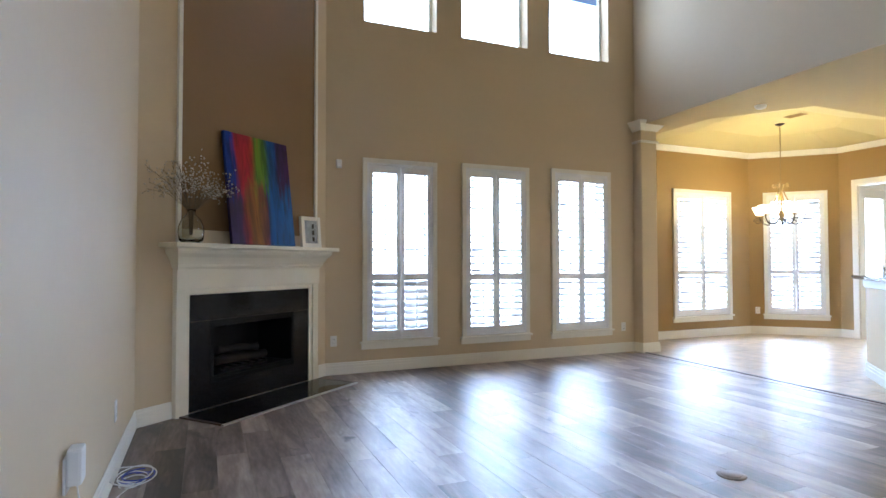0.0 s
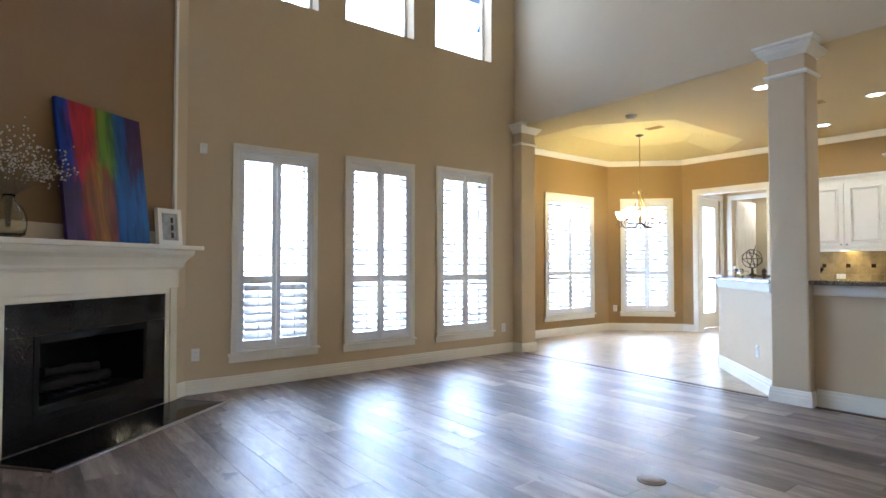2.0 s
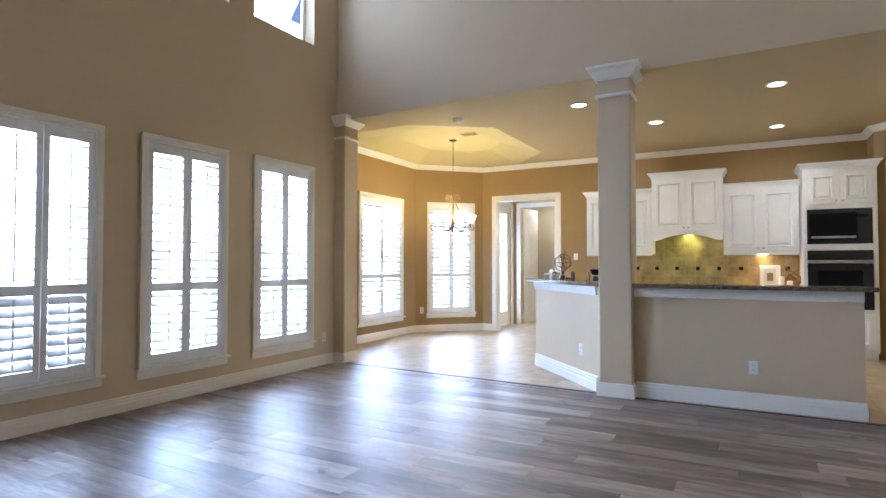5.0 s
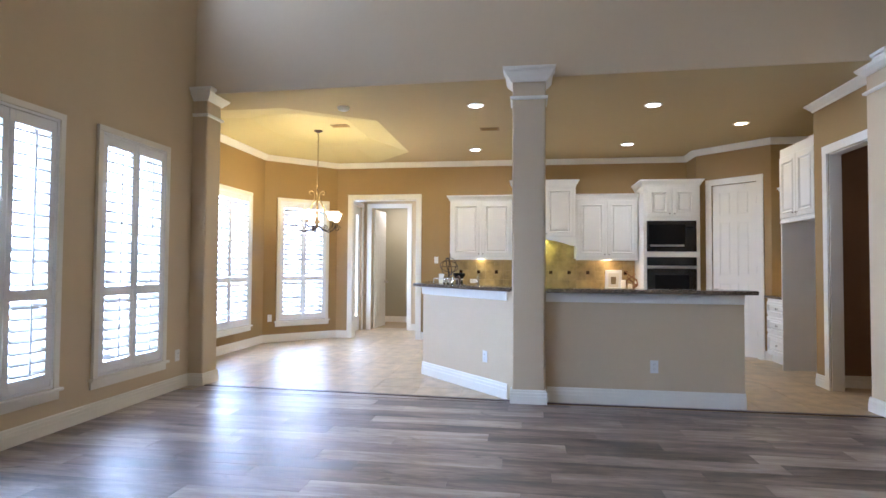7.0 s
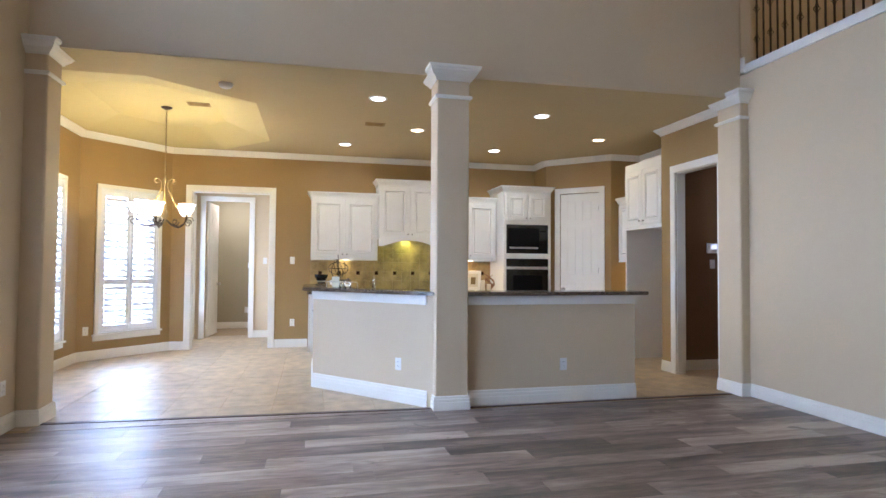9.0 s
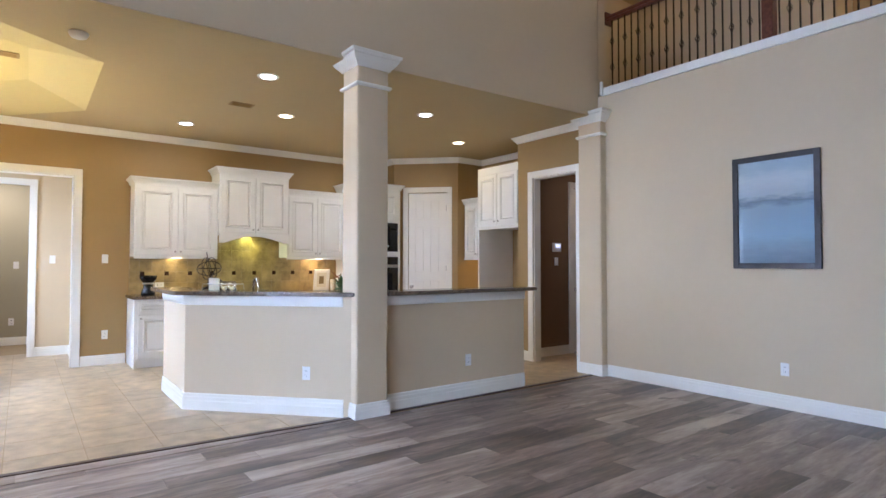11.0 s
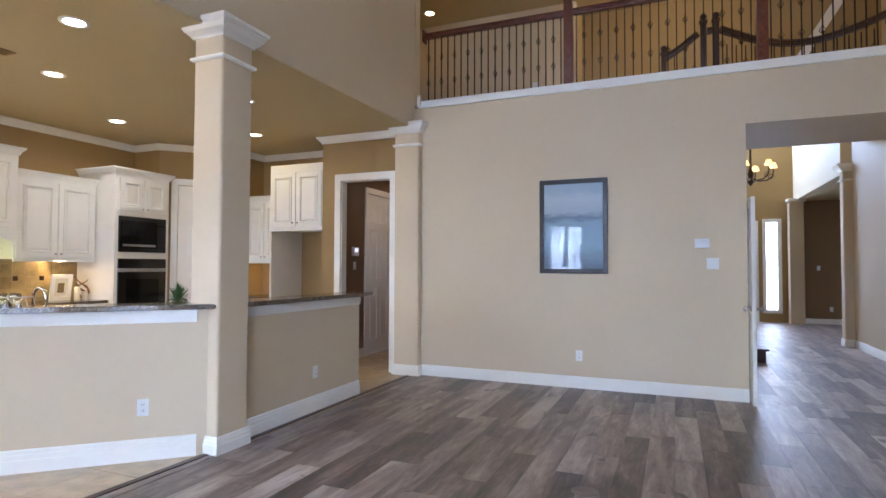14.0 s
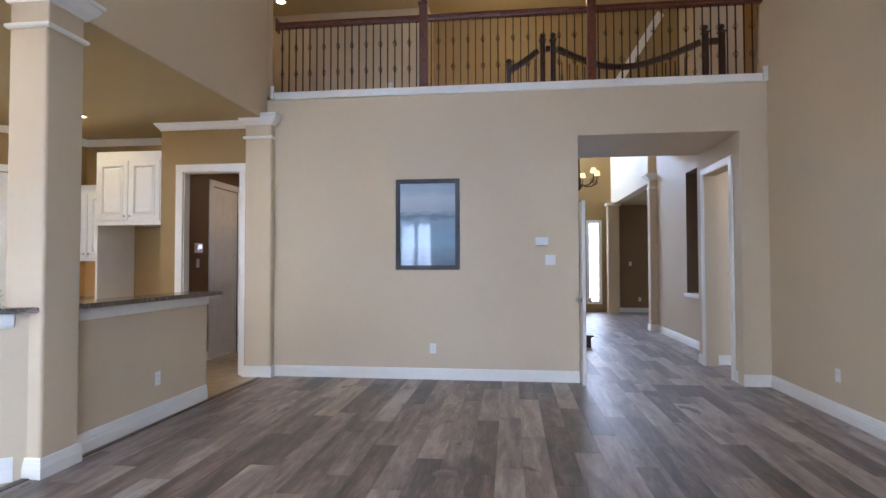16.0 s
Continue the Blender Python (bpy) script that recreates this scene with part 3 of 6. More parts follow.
wall("wall_foyer_south", (-3.2, -9.8), (4.2, -9.8), 0, TOP, M_GOLD, "golden painted entrance wall", 0.2, [(3.2 - 0.06, 3.2 + 0.2, 0.3, 2.5), (3.2 + 0.46, 3.2 + 1.42, 0, 2.45)])
wall("wall_dining", (-2.9, -9.75), (-0.3, -9.75), 0, 3.0, M_BROWN, "olive brown painted dining wall", 0.04)
wall("wall_dining_west", (-2.9, -5.1), (-2.9, -9.8), 0, 3.0, M_BROWN, "olive brown painted dining wall", 0.1)
setting("ceiling_dining", box(-3.0, -0.61, -9.8, -5.0, 3.0, 3.06), M_CEIL, "plain dining ceiling", "ceiling")
wall("wall_foyer_east", (3.2, -9.8), (3.2, -1.5), 0, 3.2, M_GOLD, "golden painted foyer wall", 0.15)
wall("wall_foyer_north", (3.2, -1.5), (1.65, -1.5), 0, 3.25, M_WALL, "beige painted foyer wall", 0.12)
wall("wall_passage_east", (1.65, -1.5), (1.65, YS - 0.151), 0, 3.25, M_WALL, "beige painted passage wall", 0.12)
setting("ceiling_foyer", box(-3.3, 3.5, -10.0, -4.6, TOP, TOP + 0.1), M_CEIL, "high foyer ceiling", "ceiling")
baseboard([(-0.13, YS - 0.151), (-0.13, YS - 0.26)])
baseboard([(-0.13, -1.43), (-0.13, -1.60), (-0.50, -1.60), (-0.50, -5.2)])
baseboard([(-2.9, -9.71), (-0.3, -9.71)])
baseboard([(1.42, -9.8), (3.2, -9.8)])
baseboard([(-1.6, -1.45), (-0.28, -1.45)])

# loft walls
wall("wall_loft_back", (XW - 2.0, -3.6), (6.9, -3.6), 3.4, TOP, M_GOLD, "golden loft wall behind the stair", 0.1, [(1.08, 1.82, 3.4, 5.45)])
wall("wall_loft_partition", (3.785, -3.0), (6.7, -3.0), 3.4, TOP, M_WALL, "beige loft wall beside the stair", 0.599)
wall("wall_loft_back_room", (XW - 2.0, -4.5), (5.5, -4.5), 3.4, TOP, M_GOLD, "golden wall beyond the loft doorway", 0.1)
wall("wall_loft_east", (6.7, -3.6), (6.7, -0.26), 3.4, TOP, M_WALL, "beige loft side wall", 0.2)
wall("wall_loft_north", (6.7, -0.25), (5.36, -0.25), 3.4, TOP, M_WALL, "beige loft wall behind the header", 0.14)
wall("wall_loft_west", (XW - 2.0, -2.9), (XW - 2.0, -3.6), 3.4, TOP, M_WALL, "beige loft side wall", 0.1)
wall("wall_loft_west_near", (XW, -0.1), (XW, -0.35), 3.4, TOP, M_WALL, "beige loft wall end", 0.15)
wall("wall_loft_west_north", (XW, -0.35), (XW - 2.1, -0.35), 3.4, TOP, M_WALL, "beige loft side wall", 0.1)

# outside ground
setting("pavement", box(-1.5, 13.0, 6.82, 12.0, -0.22, -0.16), M_PATIO, "pale concrete patio outside the windows", "patio")
setting("ground", box(-400, 400, -400, 400, -0.32, -0.22), M_GRASS, "green lawn outside the house", "ground")

# floors
setting("subfloor", box(XW - 0.15, 5.36, -9.9, YN + 0.1, -0.2, -0.012), M_JOINT, "dark base under the floor planks", "floor")
setting("subfloor", box(4.5, 5.361, -2.9, -0.26, -0.2, -0.004), M_GROUT, "tan floor at the end of the utility hall", "floor")
setting("subfloor", box(5.361, 12.7, -2.9, 7.45, -0.2, -0.0022), M_GROUT, "tan grout bed under the floor tiles", "floor")
setting("subfloor", box(-3.0, XW - 0.151, -9.9, -0.2, -0.2, -0.012), M_JOINT, "dark base under the floor planks", "floor")
TH = [(5.41, 3.205), (5.555, 6.425)]
setting("threshold", prism([(TH[0][0] - 0.025, TH[0][1]), (TH[0][0] + 0.025, TH[0][1]), (TH[1][0] + 0.025, TH[1][1]), (TH[1][0] - 0.025, TH[1][1])], -0.011, 0.009), M_DARKWOOD, "dark metal edge strip between planks and tiles", "threshold")
setting("threshold", box(5.365, 5.415, 0.02, 2.87, -0.011, 0.006, bevel=0.003), M_DARKWOOD, "dark metal edge strip between planks and tiles", "threshold")


# ---- windows and shutters ----
def louver_mesh(name, length):
    """A slim elliptical blade along x."""
    bm = bmesh.new()
    ring = [(0.044 * math.cos(a), 0.0058 * math.sin(a)) for a in (2 * math.pi * k / 8 for k in range(8))]
    ends = [[bm.verts.new((s * length / 2, y, z)) for y, z in ring] for s in (-1, 1)]
    for k in range(8):
        bm.faces.new((ends[0][k], ends[0][(k + 1) % 8], ends[1][(k + 1) % 8], ends[1][k])).smooth = True
    bm.faces.new(ends[0][::-1])
    bm.faces.new(ends[1])
    return mesh_of(name, bm, M_SHUT)


LOUVERS = {}


def shutter_panel(parent, u0, u1, z0, z1, mid, tilt_up, tilt_low):
    """One hinged leaf: stiles and rails, louvres above and below a middle rail, and two tilt rods."""
    bm = bmesh.new()
    st = 0.046
    for a, b in ((u0, u0 + st), (u1 - st, u1)):
        bx(bm, a, b, -0.016, 0.016, z0, z1, bevel=0.004)
    for a, b in ((z0, z0 + 0.085), (mid - 0.04, mid + 0.04), (z1 - 0.085, z1)):
        bx(bm, u0 + st, u1 - st, -0.0155, 0.0155, a, b)
    leaf = part("shutter_leaf", bm, M_SHUT, parent)
    w = round(u1 - u0 - 2 * st - 0.006, 3)
    if w not in LOUVERS:
        LOUVERS[w] = louver_mesh("louver", w)
    for lo, hi, tilt in ((z0 + 0.085, mid - 0.04, tilt_low), (mid + 0.04, z1 - 0.085, tilt_up)):
        n = max(1, round((hi - lo) / 0.083))
        step = (hi - lo) / n
        for i in range(n):
            part("louver", LOUVERS[w], M_SHUT, leaf, at=Matrix.Translation(((u0 + u1) / 2, 0, lo + (i + 0.5) * step)) @ Matrix.Rotation(radians(tilt), 4, "X"))
        part("tilt_rod", box((u0 + u1) / 2 - 0.006, (u0 + u1) / 2 + 0.006, 0.030, 0.041, lo + 0.02, hi - 0.02, bevel=0.002), M_SHUT, leaf)
    return leaf


def window_unit(name, m, u0, u1, tilts, thick, group="shuttered windows", z01=WIN_Z):
    """Casing, sill, apron, glass and a pair of plantation shutters, on a wall's local axes; u0..u1: the casing's outer edges."""
    z0, z1 = z01
    w = thing(name, "tall window with white casing and sill", "window", m, kind="structure")
    c = 0.05
    for a, b in ((u0, u0 + c), (u1 - c, u1)):
        part("window_frame", box(a, b, 0.0006, 0.03, z0 + 0.06, z1 - c, bevel=0.005), M_TRIM, w)
    part("window_frame", box(u0, u1, 0.0006, 0.032, z1 - c, z1, bevel=0.005), M_TRIM, w)
    part("window_sill", box(u0 - 0.025, u1 + 0.025, 0.0006, 0.05, z0 + 0.045, z0 + 0.07, bevel=0.006), M_TRIM, w)
    part("window_apron", box(u0 - 0.012, u1 + 0.012, 0.0006, 0.02, z0 - 0.02, z0 + 0.045, bevel=0.004), M_TRIM, w)
    gz0, gz1 = z0 + 0.1, z1 - IN
    bm = bmesh.new()
    g0, g1 = u0 + IN, u1 - IN
    for a, b in ((g0, g0 + 0.035), (g1 - 0.035, g1)):
        bx(bm, a + 0.001, b - 0.001, -thick + 0.01, -thick + 0.05, gz0 + 0.001, gz1 - 0.001)
    for z in (gz0 + 0.001, (gz0 + gz1) / 2, gz1 - 0.04):
        bx(bm, g0 + 0.035, g1 - 0.035, -thick + 0.01, -thick + 0.05, z, z + 0.038)
    part("sash", bm, M_TRIM, w)
    for a, b in ((g0 + 0.0006, g0 + 0.006), (g1 - 0.006, g1 - 0.0006)):
        part("jamb_liner", box(a, b, -thick + 0.051, -0.031, gz0 + 0.001, gz1 - 0.001), M_TRIM, w)
    pane = part("pane", box(g0 + 0.034, g1 - 0.034, -thick + 0.027, -thick + 0.031, gz0 + 0.03, gz1 - 0.03), M_GLASS, w)
    pane.visible_shadow = False
    s = thing("plantation_shutter", "pair of white louvred plantation shutters in the window", "shutter", m, group)
    fr = 0.022
    a, b, lo, hi = u0 + c, u1 - c, z0 + 0.075, z1 - c
    for p, q in ((a, a + fr), (b - fr, b)):
        part("shutter_frame", box(p, q, -0.03, 0.022, lo, hi, bevel=0.003), M_SHUT, s)
    for p, q in ((lo, lo + fr), (hi - fr, hi)):
        part("shutter_frame", box(a + fr, b - fr, -0.03, 0.022, p, q, bevel=0.003), M_SHUT, s)
    mid = z0 + 0.78
    centre = (a + b) / 2
    shutter_panel(s, a + fr + 0.003, centre - 0.002, lo + fr + 0.003, hi - fr - 0.003, mid, tilts[0], tilts[1])
    shutter_panel(s, centre + 0.002, b - fr - 0.003, lo + fr + 0.003, hi - fr - 0.003, mid, tilts[2], tilts[3])
    return w


for k, tilts in enumerate(((-12, -52, -11, -52), (-24, -27, -23, -27), (-27, -29, -26, -29))):
    window_unit("window_%d" % (k + 1), NORTH, 5.63 - GREAT_WINDOWS[k][1], 5.63 - GREAT_WINDOWS[k][0], tilts, 0.2, z01=GREAT_Z[k])
window_unit("window_4", along((8.72, 7.33), (5.80, 7.33)), 8.72 - 8.27, 8.72 - 6.98, (-42, -42, -41, -42), 0.18)
window_unit("window_5", BAY, W5[0], W5[1], (-43, -43, -42, -43), 0.18)

for k, (a, b) in enumerate(CLERESTORY):
    w = thing("window_%d" % (k + 6), "high clerestory window with a deep painted reveal", "window", NORTH, kind="structure")
    u0, u1 = 5.63 - b, 5.63 - a
    bm = bmesh.new()
    for p, q in ((u0, u0 + 0.04), (u1 - 0.04, u1)):
        bx(bm, p + 0.001, q, -0.19, -0.15, 3.951, 5.249)
    for p, q in ((3.951, 3.975), (5.21, 5.249)):
        bx(bm, u0 + 0.04, u1 - 0.04, -0.19, -0.15, p, q)
    part("window_frame", bm, M_TRIM, w)
    pane = part("pane", box(u0 + 0.039, u1 - 0.039, -0.172, -0.168, 3.974, 5.211), M_GLASS, w)
    pane.visible_shadow = False


# ---- fireplace corner ----
def fire_part(name, u0, u1, v0, v1, z0, z1, mat, parent, label="", bevel=0.004):
    return part(name, box(u0, u1, v0, v1, z0, z1, bevel=bevel), mat, parent, label)


mantel = thing("fireplace_mantel", "white wooden mantel and surround with stepped mouldings, warm light in its colour", "mantel", FIRE)
for u0, u1, i0, i1 in ((0.175, 0.26, 0.26, 0.305), (1.785, 1.87, 1.74, 1.785)):
    fire_part("leg", u0, u1, 0.001, 0.05, 0, 1.0, M_MANTEL, mantel)
    fire_part("leg_moulding", i0, i1, 0.001, 0.038, 0, 0.955, M_MANTEL, mantel)
    fire_part("plinth_block", u0 - 0.004, u1 + 0.004, 0.051, 0.058, 0.0, 0.14, M_MANTEL, mantel)
fire_part("head_moulding", 0.26, 1.785, 0.001, 0.04, 0.956, 1.0, M_MANTEL, mantel)
fire_part("frieze", 0.165, 1.872, 0.001, 0.058, 1.001, 1.16, M_MANTEL, mantel)
prof = [(0.001, 1.161), (0.066, 1.161), (0.07, 1.178), (0.082, 1.182), (0.084, 1.205), (0.094, 1.225), (0.115, 1.26), (0.142, 1.29), (0.15, 1.31), (0.15, 1.334), (0.001, 1.334)]
bm = bmesh.new()
rows = []
for v, z in prof:
    e = max(0.0, v - 0.058)
    rows.append((bm.verts.new((0.165 - e, v, z)), bm.verts.new((1.865 + e * 0.8, v, z))))
for (a, b), (c, d) in zip(rows, rows[1:]):
    bm.faces.new((a, b, d, c))
back = [(bm.verts.new((0.165 - max(0.0, v - 0.058), 0.001, z)), bm.verts.new((1.865 + max(0.0, v - 0.058) * 0.8, 0.001, z))) for v, z in prof]
for i in range(len(prof) - 1):
    bm.faces.new((rows[i][0], rows[i + 1][0], back[i + 1][0], back[i][0]))
    bm.faces.new((rows[i][1], back[i][1], back[i + 1][1], rows[i + 1][1]))
bmesh.ops.recalc_face_normals(bm, faces=bm.faces)
part("crown_moulding", bm, M_MANTEL, mantel)
fire_part("mantel_shelf", 0.03, 2.0, 0.001, 0.215, 1.335, 1.372, M_MANTEL, mantel, bevel=0.008)

fp = thing("fireplace", "black polished granite fireplace with a dark open firebox holding logs", "fireplace", FIRE)
for k, (u0, u1, z0, z1) in enumerate(((0.306, 0.52, 0.012, 0.735), (1.535, 1.739, 0.012, 0.735), (0.306, 0.78, 0.737, 0.954), (0.782, 1.26, 0.737, 0.954), (1.262, 1.739, 0.737, 0.954), (0.522, 1.533, 0.012, 0.21))):
    fire_part("granite_slab", u0, u1, 0.001, 0.03, z0, z1, M_BLACKSTONE, fp, bevel=0.0015)
frame_bm = bmesh.new()
for a, b, c, d in ((0.521, 0.56, 0.212, 0.736), (1.494, 1.533, 0.212, 0.736), (0.56, 1.494, 0.68, 0.736), (0.56, 1.494, 0.212, 0.27)):
    bx(frame_bm, a, b, 0.004, 0.034, c, d, bevel=0.003)
part("firebox_frame", frame_bm, M_SOOT, fp)
bm = bmesh.new()
for a, b, c, d, e, f in ((0.545, 0.56, -0.42, 0.0, 0.25, 0.7), (1.494, 1.509, -0.42, 0.0, 0.25, 0.7), (0.56, 1.494, -0.435, -0.42, 0.25, 0.7), (0.56, 1.494, -0.42, 0.0, 0.25, 0.265), (0.56, 1.494, -0.42, 0.0, 0.685, 0.7)):
    bx(bm, a, b, c, d, e, f)
part("firebox", bm, M_SOOT, fp, "soot black firebox lining")
bm = bmesh.new()
for k in range(6):
    bx(bm, 0.76 + k * 0.1, 0.772 + k * 0.1, -0.34, -0.1, 0.285, 0.297)
for v in (-0.32, -0.12):
    bx(bm, 0.74, 1.29, v - 0.006, v + 0.006, 0.266, 0.2845)
part("grate", bm, M_SOOT, fp, "black iron fire grate")
for k, (u0, v0, z0, u1, v1, z1, r) in enumerate(((0.72, -0.16, 0.335, 1.3, -0.2, 0.34, 0.042), (0.76, -0.28, 0.34, 1.27, -0.27, 0.335, 0.045), (0.8, -0.18, 0.415, 1.2, -0.28, 0.42, 0.038))):
    pts = [Vector((u0, v0, z0)).lerp(Vector((u1, v1, z1)), q / 6) + Vector((0, 0.008 * math.sin(q * 2.1 + k), 0.006 * math.cos(q * 1.7 + k))) for q in range(7)]
    part("log", tube(bmesh.new(), pts, [r * (0.92 + 0.1 * math.sin(q * 2 + k)) for q in range(7)], 9), M_LOG, fp, "charred grey brown gas log")
fire_part("vent_louver", 0.57, 1.48, 0.035, 0.04, 0.235, 0.247, M_SOOT, fp, "thin dark metal strip", 0.001)

hearth = thing("hearth", "flush black granite hearth edged with a pale strip", "hearth", FIRE)
for a, b in ((0.19, 0.745), (0.748, 1.27), (1.273, 1.82)):
    fire_part("hearth_slab", a, b, 0.06, 0.522, 0.0005, 0.012, M_BLACKSTONE, hearth, bevel=0.001)
fire_part("edge_strip", 0.165, 1.845, 0.524, 0.55, 0.0005, 0.014, M_STEEL, hearth, "pale metal edge strip", 0.002)
for a, b in ((0.165, 0.188), (1.822, 1.845)):
    fire_part("edge_strip", a, b, 0.06, 0.523, 0.0005, 0.013, M_DARKWOOD, hearth, "dark edge strip", 0.002)

panel = thing("chimney_panel", "brown painted chimney panel framed by slim white strips", "wall panel", FIRE, kind="structure")
part("accent_panel", box(0.20, 1.815, 0.001, 0.006, 1.49, TOP - 0.002), M_BROWN, panel)
for a, b in ((0.165, 0.199), (1.816, 1.85)):
    part("strip", box(a, b, 0.001, 0.028, 1.373, TOP - 0.002, bevel=0.004), M_TRIM, panel)
part("ledge_band", box(0.20, 1.815, 0.001, 0.022, 1.373, 1.489, bevel=0.003), M_WALL, panel)


def painting_material():
    """Vertical drips of blue, red, orange, green, blue and violet."""
    m = bpy.data.materials.new("abstract_rainbow_paint")
    m.use_nodes = True
    n, l = m.node_tree.nodes, m.node_tree.links
    b = n["Principled BSDF"]
    tc, sep = n.new("ShaderNodeTexCoord"), n.new("ShaderNodeSeparateXYZ")
    l.new(tc.outputs["Generated"], sep.inputs[0])
    mp, noi, fine = n.new("ShaderNodeMapping"), n.new("ShaderNodeTexNoise"), n.new("ShaderNodeTexNoise")
    mp.inputs["Scale"].default_value = (4.5, 0.5, 0.8)
    l.new(tc.outputs["Generated"], mp.inputs[0])
    noi.inputs["Scale"].default_value, noi.inputs["Detail"].default_value = 1.6, 5
    fine.inputs["Scale"].default_value, fine.inputs["Detail"].default_value = 6, 4
    for t in (noi, fine):
        l.new(mp.outputs[0], t.inputs["Vector"])

    def math_node(op, a, b_value=None, b_link=None):
        k = n.new("ShaderNodeMath")
        k.operation = op
        l.new(a, k.inputs[0])
        if b_link is not None:
            l.new(b_link, k.inputs[1])
        else:
            k.inputs[1].default_value = b_value
        return k.outputs[0]

    wob = math_node("MULTIPLY", math_node("SUBTRACT", noi.outputs[0], 0.5), 0.26)
    u = math_node("ADD", sep.outputs["X"], b_link=wob)

    def ramp(stops):
        r = n.new("ShaderNodeValToRGB")
        els = r.color_ramp.elements
        while len(els) < len(stops):
            els.new(0.5)
        for e, (p, c) in zip(els, stops):
            e.position, e.color = p, (*c, 1)
        l.new(u, r.inputs[0])
        return r.outputs[0]

    top = ramp([(0.0, (0.050, 0.007, 0.065)), (0.16, (0.032, 0.007, 0.072)), (0.22, (0.007, 0.050, 0.216)), (0.34, (0.009, 0.072, 0.187)), (0.4, (0.072, 0.173, 0.009)), (0.54, (0.115, 0.216, 0.007)), (0.6, (0.360, 0.036, 0.009)), (0.66, (0.446, 0.010, 0.013)), (0.84, (0.396, 0.010, 0.022)), (0.9, (0.007, 0.036, 0.302)), (1.0, (0.007, 0.050, 0.360))])
    low = ramp([(0.0, (0.006, 0.086, 0.288)), (0.22, (0.004, 0.101, 0.360)), (0.42, (0.006, 0.065, 0.245)), (0.46, (0.274, 0.036, 0.022)), (0.56, (0.331, 0.122, 0.011)), (0.7, (0.302, 0.079, 0.009)), (0.77, (0.288, 0.022, 0.022)), (0.82, (0.050, 0.014, 0.072)), (1.0, (0.040, 0.014, 0.079))])
    v = math_node("ADD", sep.outputs["Z"], b_link=math_node("MULTIPLY", math_node("SUBTRACT", fine.outputs[0], 0.5), 0.9))
    mr = n.new("ShaderNodeMapRange")
    mr.inputs["From Min"].default_value, mr.inputs["From Max"].default_value = 0.40, 0.62
    l.new(v, mr.inputs["Value"])
    mix = n.new("ShaderNodeMixRGB")
    l.new(mr.outputs[0], mix.inputs[0])
    l.new(low, mix.inputs[1])
    l.new(top, mix.inputs[2])
    # thick and thin passes of paint
    drip, dmap = n.new("ShaderNodeTexNoise"), n.new("ShaderNodeMapping")
    dmap.inputs["Scale"].default_value = (10, 1, 2.4)
    l.new(tc.outputs["Generated"], dmap.inputs[0])
    drip.inputs["Scale"].default_value, drip.inputs["Detail"].default_value, drip.inputs["Distortion"].default_value = 1.0, 6, 1.2
    l.new(dmap.outputs[0], drip.inputs["Vector"])
    dr = n.new("ShaderNodeMapRange")
    dr.inputs["From Min"].default_value, dr.inputs["From Max"].default_value = 0.32, 0.62
    dr.inputs["To Min"].default_value, dr.inputs["To Max"].default_value = 0.4, 1.15
    l.new(drip.outputs[0], dr.inputs["Value"])
    thin = n.new("ShaderNodeMixRGB")
    thin.blend_type = "MULTIPLY"
    thin.inputs[0].default_value = 1.0
    l.new(mix.outputs[0], thin.inputs[1])
    l.new(dr.outputs[0], thin.inputs[2])
    l.new(thin.outputs[0], b.inputs["Base Color"])
    b.inputs["Roughness"].default_value = 0.5
    b.inputs["Specular IOR Level"].default_value = 0.25
    bn = n.new("ShaderNodeBump")
    bn.inputs["Strength"].default_value, bn.inputs["Distance"].default_value = 0.4, 0.004
    l.new(fine.outputs[0], bn.inputs["Height"])
    l.new(bn.outputs[0], b.inputs["Normal"])
    return m


M_PAINTING = painting_material()
pg = thing("painting", "abstract rainbow canvas with dripping vertical colours leaning on the mantel", "painting", FIRE @ pose(1.065, 0.172, 1.3735, 7.5, 0, -2))
part("canvas", box(-0.37, 0.37, -0.012, 0.02, 0, 0.99, bevel=0.004), M_PAINTING, pg)
for a, b, c, d in ((-0.34, -0.3, 0.02, 0.97), (0.3, 0.34, 0.02, 0.97), (-0.299, 0.299, 0.02, 0.06), (-0.299, 0.299, 0.93, 0.97)):
    part("stretcher_bar", box(a, b, -0.022, -0.0125, c, d), M_BASKET, pg, "wooden stretcher bar behind the canvas")
vase = thing("glass_vase", "pale green glass vase with dried white blossom twigs", "vase", FIRE @ pose(1.80, 0.12, 1.3735))
outer = [(0.001, 0.0), (0.07, 0.0), (0.09, 0.02), (0.098, 0.08), (0.094, 0.13), (0.072, 0.185), (0.036, 0.222), (0.028, 0.24), (0.036, 0.262)]
part("vessel", lathe(outer + [(r - 0.004, z) for r, z in outer[::-1][:-2]] + [(0.001, 0.012)], 24), M_GREENGLASS, vase)
rng_v = random.Random(3)
flowers = bmesh.new()
